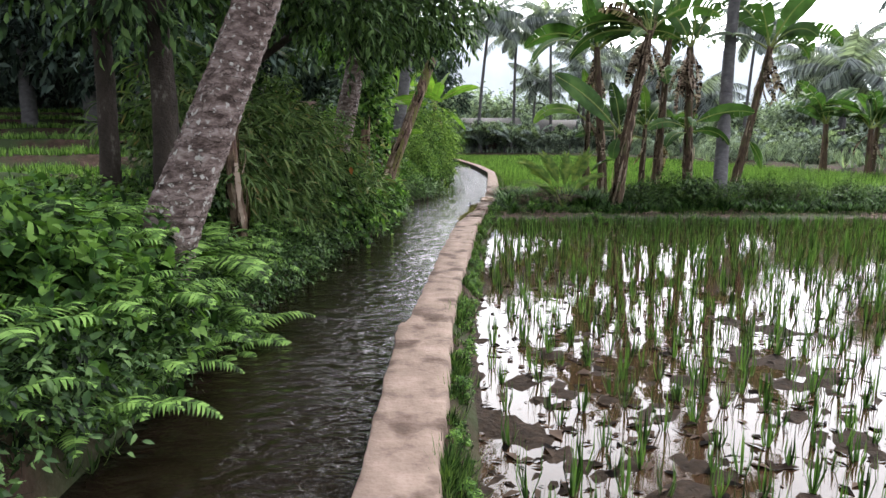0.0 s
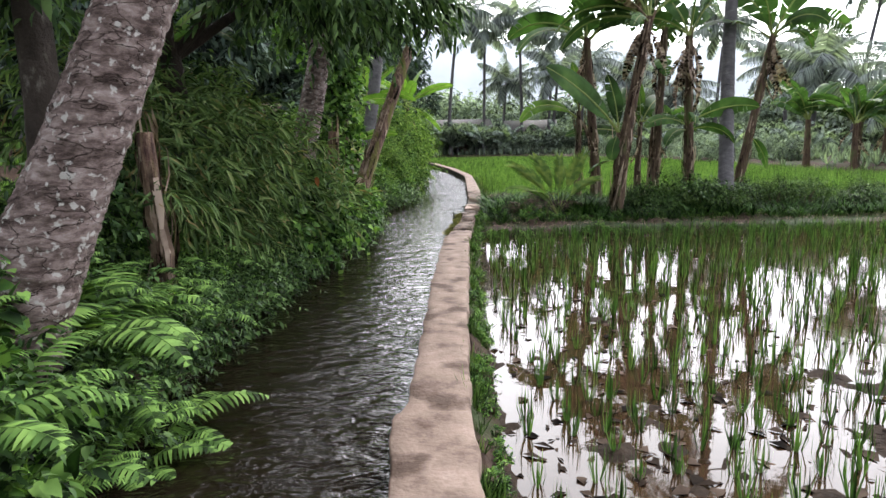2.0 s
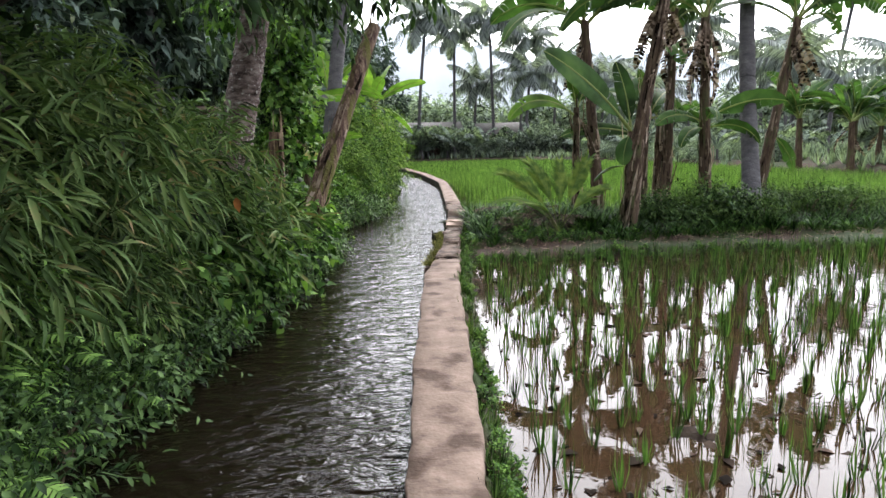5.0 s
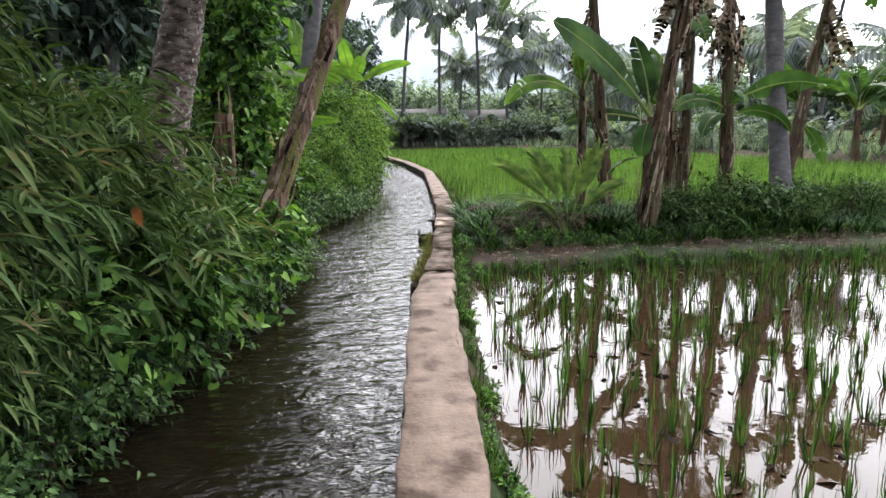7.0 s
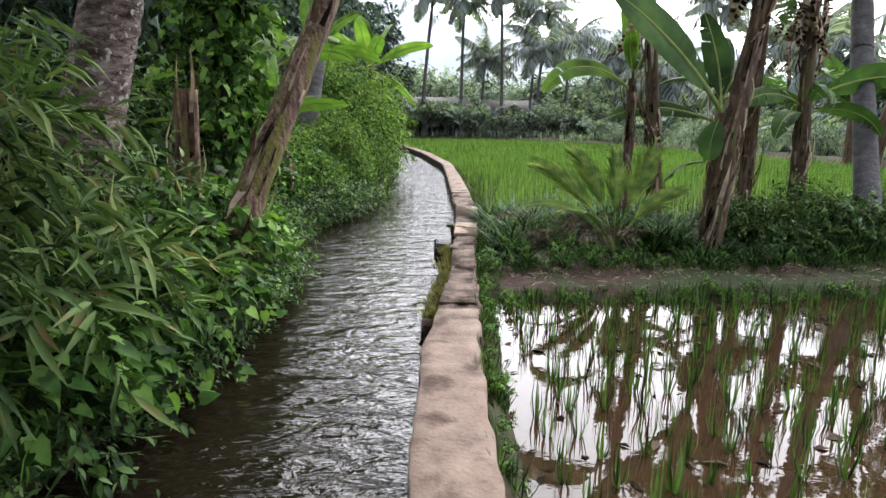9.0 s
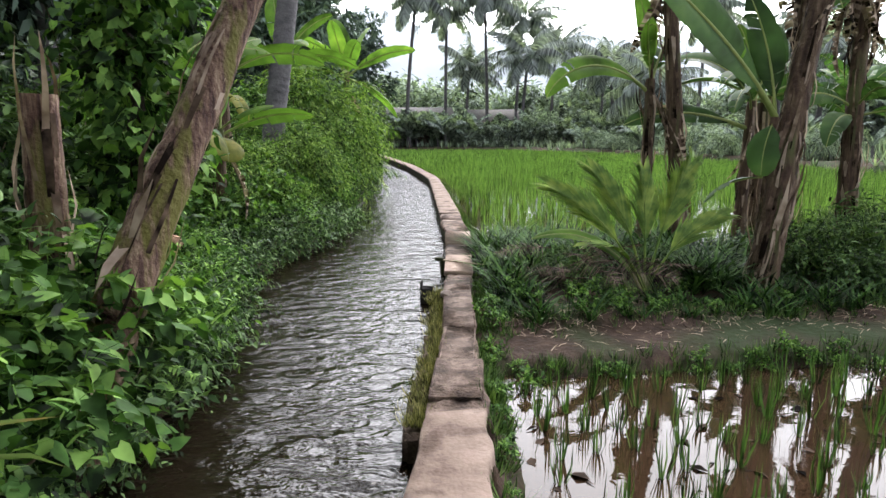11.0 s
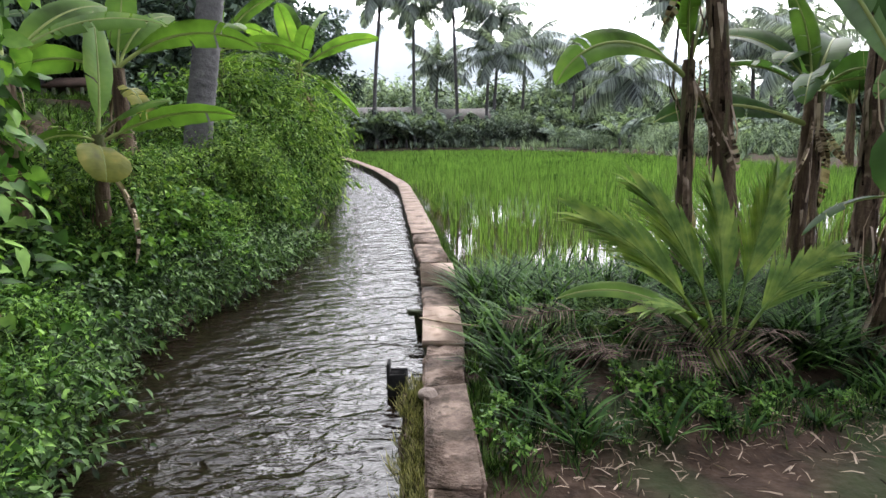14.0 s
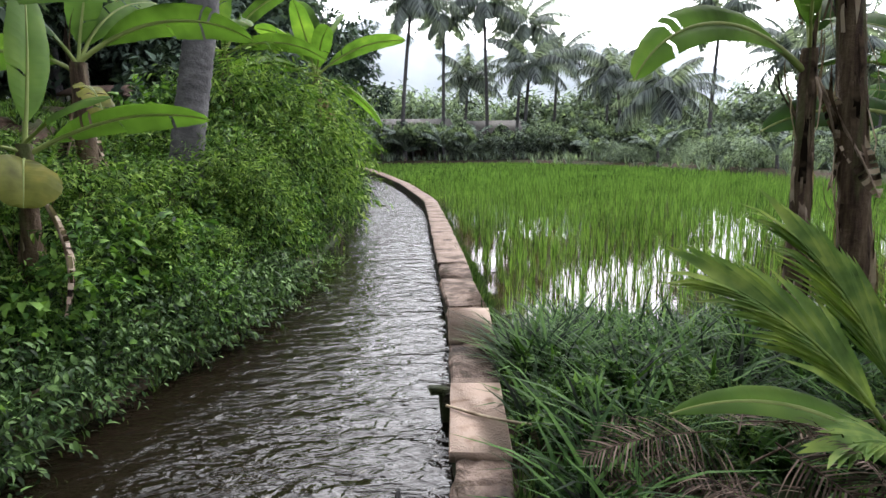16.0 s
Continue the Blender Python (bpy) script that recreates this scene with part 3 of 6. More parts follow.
# ---- canal wall ----
def canal_wall():
    ys = np.concatenate([np.arange(-30, 0, 0.5), np.arange(0, 26, 0.06), np.arange(26, 80, 0.5)])
    rng = np.random.default_rng(5)
    n = len(ys)
    l, r = wall_l(ys), wall_r(ys)
    broken = smooth_step(12.2, 12.5, ys) * (1 - smooth_step(20.5, 21, ys))
    rim = 0.006 + 0.001 * broken
    soft = np.convolve(rng.normal(0, 1, n), [0.2, 0.5, 0.8, 0.5, 0.2], "same")
    soft2 = np.convolve(rng.normal(0, 1, n), [0.2, 0.5, 0.8, 0.5, 0.2], "same")
    l = l + soft * rim
    r = r + soft2 * rim * 1.3
    top = -0.002 + rng.normal(0, 0.0015, n) - broken * 0.03
    for joint in (1.1, 3.35, 5.1, 7.9, 9.6, 11.2, 22.4, 24.8):
        top = top - 0.018 * np.exp(-((ys - joint) / 0.03) ** 2)
    w = r - l
    rows = [(l + 0.03, -0.7 + 0 * ys), (l + 0.0, top - 0.10), (l + 0.0, top - 0.012), (l + 0.01, top - 0.002)]
    for f in (0.25, 0.5, 0.75):
        rows.append((l + f * w, top + rng.normal(0, 0.0015 + 0.006 * broken, n)))
    rows += [(r - 0.012, top - 0.003), (r, top - 0.016), (r + 0.01, top - 0.12), (r + 0.0, -0.6 + 0 * ys)]
    v = np.stack([np.stack([x, ys, z], -1) for x, z in rows], 1)
    k = len(rows)
    i = np.arange(n - 1)[:, None] * k
    j = np.arange(k - 1)[None, :]
    wall = build("canal_wall", v.reshape(-1, 3), np.stack([i + j, i + j + 1, i + k + j + 1, i + k + j], -1).reshape(-1, 4), (), M_CONCRETE)
    mid = ys[:-1][:, None] + 0 * j
    rough_part = ((mid > 12.35) & (mid < 20.8)).astype(np.int32)
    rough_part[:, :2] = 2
    wall.data.materials.append(M_RUBBLE)
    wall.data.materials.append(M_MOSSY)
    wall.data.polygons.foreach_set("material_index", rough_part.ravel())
    return tagged(wall, "long low canal wall of worn pinkish concrete", "wall", kind="structure")


wall = canal_wall()


def block(soup, x, y, z, sx, sy, sz, turn=0.0, chip=0.006, rng=None):
    """A slab with chamfered, slightly worn edges."""
    bm = bmesh.new()
    bmesh.ops.create_cube(bm, size=1)
    bmesh.ops.scale(bm, vec=(sx, sy, sz), verts=bm.verts)
    bmesh.ops.bevel(bm, geom=list(bm.edges), offset=min(sx, sy, sz) * 0.08, segments=2, affect="EDGES")
    bmesh.ops.triangulate(bm, faces=bm.faces)
    bm.verts.ensure_lookup_table()
    m = pose(x, y, z, 0, 0, turn)
    v = np.array([m @ q.co for q in bm.verts])
    if rng is not None:
        v = v + rng.normal(0, chip, v.shape)
    soup.add(v, (), [[q.index for q in f.verts] for f in bm.faces])
    bm.free()


def slab(x, y, z, sx, sy, sz, turn, mat, name="slab", seed=0, label=""):
    s = Soup()
    block(s, 0, 0, 0, sx, sy, sz, 0, 0.004 if mat is M_CONCRETE_PALE else 0.007, np.random.default_rng(seed))
    ob = s.make(name, mat, wall, label)
    ob.matrix_basis = pose(x, y, z, 0, 0, turn)
    return ob


def wall_turn(y):
    """Degrees by which the wall runs off straight ahead at y."""
    return -math.degrees(math.atan(float(wall_l(y + 0.4) + wall_r(y + 0.4) - wall_l(y - 0.4) - wall_r(y - 0.4)) / 1.6))


for at, long, seed in ((16.2, 0.92, 1), (18.02, 0.95, 2)):
    slab(float(wall_l(at) + wall_r(at)) / 2, at, -0.022, float(wall_r(at) - wall_l(at)) + 0.02, long, 0.06, wall_turn(at), M_CONCRETE_PALE, seed=seed, label="pale cast concrete slab")

# broken stretch: worn blocks bedded in the wall
r_ = np.random.default_rng(12)
k = 0
y = 12.5
while y < 20.7:
    step = float(r_.uniform(0.45, 1.2))
    if not (15.72 < y + step / 2 < 16.7 or 17.5 < y + step / 2 < 18.55):
        mid_y = y + step / 2
        left, right = float(wall_l(mid_y)), float(wall_r(mid_y))
        k += 1
        slab((left + right) / 2, mid_y, -0.052 + r_.uniform(-0.01, 0.008), right - left - r_.uniform(0.0, 0.05), step - 0.01, 0.08, wall_turn(mid_y) + r_.uniform(-2, 2), M_RUBBLE, "stone_block", 20 + k)
    y += step


# ---- plants ----
def banana_leaf(rng, length, width, rise, droop, torn=0.3, fold=0.35, n=22, twist=0.0):
    """A banana leaf along +y from the origin: stalk, midrib and a lamina torn into strips. rise: degrees at the foot, droop: degrees it bends down."""
    s = Soup()
    t = np.linspace(0, 1, n + 1)
    ang = np.radians(rise - droop * t ** 1.3)
    step = length / n
    y = np.concatenate([[0], np.cumsum(np.cos(ang[:-1]) * step)])
    z = np.concatenate([[0], np.cumsum(np.sin(ang[:-1]) * step)])
    x = 0.05 * length * np.sin(t * 2.2 + rng.uniform(0, 6)) * t
    mid = np.stack([x, y, z], -1)
    rise_up = np.stack([0 * t, -np.sin(ang), np.cos(ang)], -1)
    tw = radians(twist)
    across = np.array([[1.0, 0, 0]]) * math.cos(tw) + rise_up * math.sin(tw)
    up = rise_up * math.cos(tw) - np.array([[1.0, 0, 0]]) * math.sin(tw)
    rib = Soup()
    tube(rib, mid, [0.028 * length / 1.8, 0.018 * length / 1.8, 0.004], 6)
    shape = np.clip(np.sin(np.clip((t - 0.16) / 0.84, 0, 1) * math.pi) ** 0.55, 0, 1) * (1 - 0.25 * t)
    ragged = 1 - 0.08 * rng.random(n + 1)
    for side in (1, -1):
        gap, dip = 0.0, 0.0
        for i in range(int(n * 0.16), n):
            if rng.random() < torn:
                gap, dip = rng.uniform(0.1, 0.4) * step, rng.uniform(-0.25, 0.35)
            else:
                gap = 0.0
            a, b = i, i + 1
            rows = []
            for k, g in ((a, gap), (b, 0.0)):
                w = 0.5 * width * shape[k] * ragged[k]
                m0 = mid[k].copy()
                d = (mid[min(k + 1, n)] - mid[k - 1]) / (2 * step)
                m0 = m0 + d * g
                out1 = side * across[k] * w * 0.55 * math.cos(fold) + up[k] * w * 0.55 * math.sin(fold) + d * w * 0.12
                out2 = side * across[k] * w * math.cos(fold * 0.3) + up[k] * w * (math.sin(fold) * 0.5 - 0.12 - dip) + d * w * 0.3
                rows.append((m0, m0 + out1, m0 + out2))
            v = [*rows[0], *rows[1]]
            q = [(0, 1, 4, 3), (1, 2, 5, 4)] if side > 0 else [(0, 3, 4, 1), (1, 4, 5, 2)]
            s.add(v, q)
    return s, rib


LEAF_LIB = {}


def leaf_mesh(kind, seed, rise, droop, torn, aspect, twist):
    """Banana leaf meshes of unit length, shared between plants."""
    key = (kind, seed, rise, droop, torn, aspect, twist)
    if key not in LEAF_LIB:
        mat = {"green": M_BANANA, "bright": M_BANANA_BRIGHT, "yellow": M_BANANA_YELLOW, "dry": M_DRY, "far": M_HAZED_LEAF}[kind]
        s, rib = banana_leaf(np.random.default_rng(seed), 1.0, aspect, rise, droop, torn, 0.35 if kind != "dry" else 0.9, 22, twist)
        ob = s.make("leaf", mat, smooth=False)
        stalk = rib.make("midrib", {"dry": M_DRY, "far": M_HAZED_LEAF}.get(kind, M_RIB), smooth=True)
        LEAF_LIB[key] = (ob.data, stalk.data)
        bpy.data.objects.remove(ob)
        bpy.data.objects.remove(stalk)
    return LEAF_LIB[key]


def leaf_object(name, meshes, plant, m):
    """A leaf with its midrib under a plant."""
    ob = new(name, meshes[0])
    ob.parent = plant
    ob.matrix_basis = m
    rib = new("midrib", meshes[1])
    rib.parent = ob
    return ob


def stem_parts(plant, rng, top, r0, r1, mat, peel=16, bend=0.0):
    """Pseudostem from the plant's foot to top, with peeling dry sheaths."""
    top = np.array(top, dtype=float)
    s = Soup()
    mid = top * 0.5 + np.array([bend, 0, 0])
    tube(s, [(0, 0, -0.15), mid * 0.4, mid, top], [r0 * 1.12, r0, (r0 + r1) / 2, r1], 14, 40, 0.06, 0.0, rng)
    ob = s.make("pseudostem", mat, plant, smooth=True)
    if peel:
        s = Soup()
        k = peel * 5
        f = rng.uniform(0.08, 1.0, k)
        line = curve([(0, 0, 0), mid * 0.4, mid, top], 50)
        at = line[(f * 49).astype(int)]
        a = rng.uniform(0, 2 * math.pi, k)
        out = np.stack([np.cos(a), np.sin(a), 0 * a], -1)
        rad = (r0 + (r1 - r0) * f)[:, None] * 1.02
        axis = unit(top - mid)
        out = unit(out - (out @ axis)[:, None] * axis)
        drop = out * (rng.uniform(0.0, 1.0, k) ** 3 * 0.3)[:, None] - axis * rng.choice([1, 1, -0.7], k)[:, None]
        s.scatter(BLADE, at + out * rad, drop, out, rng.uniform(0.2, 0.75, k), rng.uniform(0.012, 0.05, k))
        w = k // 6
        s.scatter(STRIP, at[:w] + out[:w] * rad[:w] * 1.01, drop[:w] + out[:w] * 0.08, out[:w], rng.uniform(0.25, 0.6, w), rng.uniform(0.03, 0.07, w))
        s.make("dry_sheath", M_DRY, plant, "papery brown dry leaf sheaths")
    return ob


def banana_plant(x, y, top, r0, r1, leaves, label, seed=0, mat=None, peel=16, z=None, group="banana plants", dry=4, bend=0.0):
    """leaves: rows (azimuth, rise, droop, length, aspect, kind, torn[, drop below the top])."""
    rng = np.random.default_rng(seed)
    z = h1(x, y) if z is None else z
    plant = group_at("banana_plant", x, y, z, label, "banana plant", group)
    stem_parts(plant, rng, top, r0, r1, mat or M_STEM, peel, bend)
    top = np.array(top, dtype=float)
    for row in leaves:
        az, rise, droop, length, aspect, kind, torn = row[:7]
        low = row[7] if len(row) > 7 else rng.uniform(0, 0.15)
        twist = row[8] if len(row) > 8 else rng.uniform(-70, 70)
        meshes = leaf_mesh(kind, 1 + (len(leaves) * 7 + int(az)) % 3, round(rise / 10) * 10, round(droop / 15) * 15, torn, aspect, round(twist / 15) * 15)
        p = top * (1 - low / max(top[2], 0.5))
        ob = leaf_object("dry_leaf" if kind == "dry" else "leaf", meshes, plant, pose(*p, 0, rng.uniform(-8, 8), az - 90) @ Matrix.Scale(length, 4))
        if kind in ("dry", "yellow"):
            tagged(ob, "withered brown leaf hanging down" if kind == "dry" else "yellowing ragged leaf")
    for _ in range(dry):
        meshes = leaf_mesh("dry", int(rng.integers(1, 4)), 0, 45, 0.7, 0.2, 0)
        low = rng.uniform(0.0, 0.5)
        m = pose(*(top * (1 - low / max(top[2], 0.5))), 0, 0, rng.uniform(0, 360)) @ pose(0, 0, 0, rng.uniform(-80, -45)) @ pose(0, 0, 0, 0, rng.uniform(-70, 70)) @ Matrix.Scale(rng.uniform(0.7, 1.4), 4)
        ob = leaf_object("dry_leaf", meshes, plant, m)
        tagged(ob, "withered brown leaf hanging down")
    return plant


def palm_frond(rng, length, leaflet, rise, droop, pairs, sag=0.5, wide=0.035, spread=0.75, base=0.18):
    """A feather palm frond along +y."""
    s = Soup()
    n = 16
    t = np.linspace(0, 1, n)
    ang = np.radians(rise - droop * t ** 1.4)
    step = length / (n - 1)
    y = np.concatenate([[0], np.cumsum(np.cos(ang[:-1]) * step)])
    z = np.concatenate([[0], np.cumsum(np.sin(ang[:-1]) * step)])
    x = 0.04 * length * np.sin(2 * t + rng.uniform(0, 6)) * t
    line = np.stack([x, y, z], -1)
    tube(s, line, [0.022 * length / 3, 0.014 * length / 3, 0.004], 4)
    f = np.repeat(np.linspace(base, 0.99, pairs), 2)
    side = np.tile([1.0, -1.0], pairs)
    at = np.stack([np.interp(f, t, line[:, k]) for k in range(3)], -1)
    a = np.interp(f, t, ang)
    fwd = np.stack([0 * a, np.cos(a), np.sin(a)], -1)
    nrm = np.stack([0 * a, -np.sin(a), np.cos(a)], -1)
    lean = 0.35 + 0.9 * f
    k = len(f)
    d = side[:, None] * np.array([[1.0, 0, 0]]) * spread + fwd * lean[:, None] * 0.6 + nrm * (0.25 - sag * 0.5 + rng.normal(0, 0.1, k))[:, None]
    d = unit(d) + np.array([0, 0, -1.0]) * sag * 0.6
    size = leaflet * np.sin(np.clip(0.18 + 0.8 * f, 0, 1) * math.pi) ** 0.6 * rng.uniform(0.85, 1.1, k)
    s.scatter(BLADE, at, d, nrm + 0.1 * rng.normal(0, 1, (k, 3)), size, wide * np.ones(k))
    return s


FRONDS = {}


def frond_mesh(kind, seed, rise, droop):
    key = (kind, seed, rise, droop)
    if key not in FRONDS:
        rng = np.random.default_rng(seed + 31)
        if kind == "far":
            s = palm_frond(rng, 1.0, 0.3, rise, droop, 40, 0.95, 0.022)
            mat = M_HAZED_PALM
        else:
            s = palm_frond(rng, 1.0, 0.26, rise, droop, 46, 0.5, 0.014)
            mat = M_PALMLEAF
        ob = s.make("frond", mat)
        FRONDS[key] = ob.data
        bpy.data.objects.remove(ob)
    return FRONDS[key]


def coconut_palm(x, y, tall, lean_x, lean_y, label, r=0.16, size=3.6, count=18, seed=0, kind="far", mat=None, z=None, sides=8, foot=1.5):
    rng = np.random.default_rng(seed)
    z = h1(x, y) - 0.05 if z is None else z
    palm = group_at("coconut_palm", x, y, z, label, "palm tree", "coconut palms")
    s = Soup()
    tube(s, [(0, 0, -0.1), (lean_x * 0.2, lean_y * 0.2, tall * 0.33), (lean_x * 0.55, lean_y * 0.55, tall * 0.66), (lean_x, lean_y, tall)],
         [r * foot, r * 1.1, r, r * 0.9, r * 0.8], sides, 14 if kind == "far" else 70, 0.03, 0.0 if kind == "far" else 0.14, rng)
    s.make("trunk", mat or M_GREY_BARK, palm, smooth=True)
    for i in range(count):
        f = i / count
        rise = round((70 - 95 * f) / 10) * 10
        ob = new("frond", frond_mesh(kind, i % 3, rise, 60 + 15 * (i % 2)))
        ob.parent = palm
        ob.matrix_basis = pose(lean_x, lean_y, tall, 0, rng.uniform(-20, 20), i * 137.5 + rng.uniform(-15, 15)) @ Matrix.Scale(size * rng.uniform(0.85, 1.1), 4)
    return palm


def frond_line(rng, length, rise, droop, n=12):
    t = np.linspace(0, 1, n)
    ang = np.radians(rise - droop * t ** 1.2)
    step = length / (n - 1)
    return np.stack([0 * t, np.concatenate([[0], np.cumsum(np.cos(ang[:-1]) * step)]), np.concatenate([[0], np.cumsum(np.sin(ang[:-1]) * step)])], -1), ang, t


def fern_frond(seed):
    """A feathered fern frond, unit length, along +y."""
    rng = np.random.default_rng(seed)
    s = Soup()
    line, ang, t = frond_line(rng, 1.0, 48 + seed * 7, 85 + seed * 9)
    tube(s, line, [0.008, 0.005, 0.002], 3)
    pairs = 21
    f = np.repeat(np.linspace(0.14, 0.985, pairs), 2)
    side = np.tile([1.0, -1.0], pairs)
    at = np.stack([np.interp(f, t, line[:, k]) for k in range(3)], -1)
    a = np.interp(f, t, ang)
    fwd = np.stack([0 * a, np.cos(a), np.sin(a)], -1)
    nrm = np.stack([0 * a, -np.sin(a), np.cos(a)], -1)
    size = 0.2 * np.sin(np.clip(1 - f, 0, 1) ** 0.75 * math.pi * 0.62 + 0.05) + 0.012
    d = side[:, None] * np.array([[1.0, 0, 0]]) + fwd * 0.35 + nrm * rng.normal(-0.1, 0.03, len(f))[:, None]
    s.scatter(BLADE, at, d, nrm + 0.1 * rng.normal(0, 1, (len(f), 3)), size, 0.036 * np.ones(len(f)))
    ob = s.make("frond", M_FERN)
    me = ob.data
    bpy.data.objects.remove(ob)
    return me


FERN_FRONDS = [fern_frond(i) for i in range(3)]


def fern(seed, count=7):
    rng = np.random.default_rng(seed)
    plant = group_at("fern", 0, 0, 0, "bright green fern with feathery arching fronds on the canal bank", "fern", "ferns on the bank")
    for i in range(count):
        ob = new("frond", FERN_FRONDS[i % 3])
        ob.parent = plant
        ob.matrix_basis = pose(0, 0, 0, rng.uniform(-12, 15), 0, i * 360 / count + rng.uniform(-22, 22)) @ Matrix.Scale(rng.uniform(0.5, 0.95), 4)
    return plant


def twigs(s, rng, start, along, length, per, size, ratio, droop=0.5, template=LEAF_NEAR, spray=0.8, stem=True):
    """Leafy twigs: each carries `per` leaves."""
    n = len(start)
    along = unit(along)
    f = np.tile(np.linspace(0.2, 1.0, per), n)
    a = np.repeat(along, per, 0)
    p0 = np.repeat(start, per, 0)
    ln = np.repeat(length, per)
    pos = p0 + a * (f * ln)[:, None] - np.array([0, 0, 1.0]) * (droop * 0.35 * ln * f ** 2)[:, None]
    k = n * per
    jitter = rng.normal(0, 1, (k, 3))
    jitter -= (jitter * a).sum(1, keepdims=True) * a
    d = unit(a * 0.55 + unit(jitter) * spray + np.array([0, 0, -1.0]) * droop * 0.7)
    nrm = np.array([0, 0, 1.0]) + 0.45 * rng.normal(0, 1, (k, 3))
    sz = size * rng.uniform(0.6, 1.2, k)
    s.scatter(template, pos, d, nrm, sz, sz * ratio)
    if stem:
        s.scatter(STRIP, start, along - np.array([0, 0, 0.15 * droop]), rng.normal(0, 1, (n, 3)), length, np.full(n, 0.008))


def shrub(name, seed, radius, tall, count, per, size, ratio, mat, label, category, droop=0.5, template=LEAF_NEAR, reach=0.35, spray=0.8, lumps=6, group="", skirt=0.15):
    """A shrub: stems, and a crown of leafy twigs in uneven lumps."""
    rng = np.random.default_rng(seed)
    plant = group_at(name, 0, 0, 0, label, category, group)
    s = Soup()
    centres = np.stack([rng.uniform(-0.6, 0.6, lumps) * radius, rng.uniform(-0.6, 0.6, lumps) * radius, rng.uniform(skirt + 0.1, 0.85, lumps) * tall], -1)
    for c in centres:
        tube(s, [(c[0] * 0.15, c[1] * 0.15, -0.1), c * np.array([0.5, 0.5, 0.6]), c], [0.022, 0.014, 0.006], 5, 7)
    s.make("stem", M_TWIG, plant)
    s = Soup()
    which = rng.integers(0, lumps, count)
    d = unit(rng.normal(0, 1, (count, 3)) + np.array([0, 0, 0.25]))
    start = centres[which] + d * (radius * 0.47 * rng.random(count) ** 0.4)[:, None] * np.array([1, 1, 0.8])
    start[:, 2] = np.clip(start[:, 2], 0.02, None)
    twigs(s, rng, start, d + np.array([0, 0, 0.3]), reach * rng.uniform(0.5, 1.3, count), per, size, ratio, droop, template, spray)
    s.make("crown", mat, plant)
    return plant


def tuft_field(rng, px, py, pz, blades, tall, wide, lean, mat, name, label, template=STRIP):
    """Many tufts of blades in one mesh."""
    n = len(px)
    at = np.repeat(np.stack([px, py, pz], -1), blades, 0)
    k = n * blades
    a = rng.uniform(0, 2 * math.pi, k)
    out = np.stack([np.cos(a), np.sin(a), 0 * a], -1)
    l = rng.uniform(0.3, 1.0, k)[:, None] * lean
    s = Soup()
    height_ = np.repeat(tall, blades) * rng.uniform(0.6, 1.1, k)
    s.scatter(template, at + out * 0.012 + rng.normal(0, 0.006, (k, 3)) * np.array([1, 1, 0]), out * l + np.array([0, 0, 1.0]), out, height_, wide * rng.uniform(0.7, 1.2, k))
    return tagged(s.make(name, mat), label, "grass" if "grass" in name else "rice", kind="stuff")


# ---- big trees by the canal ----
def leaning_palm(name, points, radii, label, mat, rings=0.13, sides=20, n=300, crown=None, seed=3):
    rng = np.random.default_rng(seed)
    p0 = np.array(points[0])
    palm = group_at(name, *p0, label, "palm tree")
    s = Soup()
    tube(s, [np.array(p) - p0 for p in points], radii, sides, n, 0.025, rings, rng)
    s.make("trunk", mat, palm, smooth=True)
    if crown:
        size, count = crown
        tip = np.array(points[-1]) - p0
        for i in range(count):
            rise = round((60 - 80 * i / count) / 10) * 10
            ob = new("frond", frond_mesh("near", i % 3, rise, 60 + 15 * (i % 2)))
            ob.parent = palm
            ob.matrix_basis = pose(*tip, 0, rng.uniform(-20, 20), i * 137.5) @ Matrix.Scale(size * rng.uniform(0.85, 1.1), 4)
    return palm


leaning_palm("coconut_palm", [(-2.4, 4.7, 0.1), (-2.13, 4.85, 0.8), (-1.51, 5.22, 2.5), (-0.65, 5.75, 5.0), (0.3, 6.3, 8.0)], [0.31, 0.26, 0.2, 0.175, 0.16, 0.15, 0.15],
             "thick leaning coconut palm trunk with ringed pinkish grey bark", M_PALM_BARK, 0.14, crown=(3.6, 18))
leaning_palm("coconut_palm", [(-2.12, 11.75, 0.2), (-1.9, 11.9, 1.5), (-1.58, 12.15, 3.2), (-1.15, 12.5, 6.0), (-0.9, 12.8, 9.0)], [0.24, 0.2, 0.17, 0.16, 0.15],
             "ringed grey coconut palm trunk half hidden in bamboo", M_PALM_BARK, 0.12, crown=(3.6, 16), seed=8)
leaning_palm("coconut_palm", [(-1.6, 20.55, 0.0), (-1.49, 20.67, 1.5), (-1.27, 21.0, 3.2), (-0.9, 21.5, 6.0), (-0.6, 21.8, 9.5)], [0.23, 0.19, 0.18, 0.17, 0.15],
             "slim blue-grey coconut palm trunk among shrubs", M_GREY_BARK, 0.15, crown=(3.8, 16), seed=9)
leaning_palm("coconut_palm", [(7.12, 15.75, -0.35), (7.0, 15.85, 0.15), (7.28, 16.5, 1.4), (7.62, 17.3, 3.0), (8.0, 18.1, 5.5), (8.3, 18.7, 9.5)], [0.3, 0.19, 0.165, 0.16, 0.155, 0.15, 0.14],
             "smooth grey coconut palm trunk on the bund", M_GREY_BARK, 0.16, crown=(3.6, 18), seed=10)


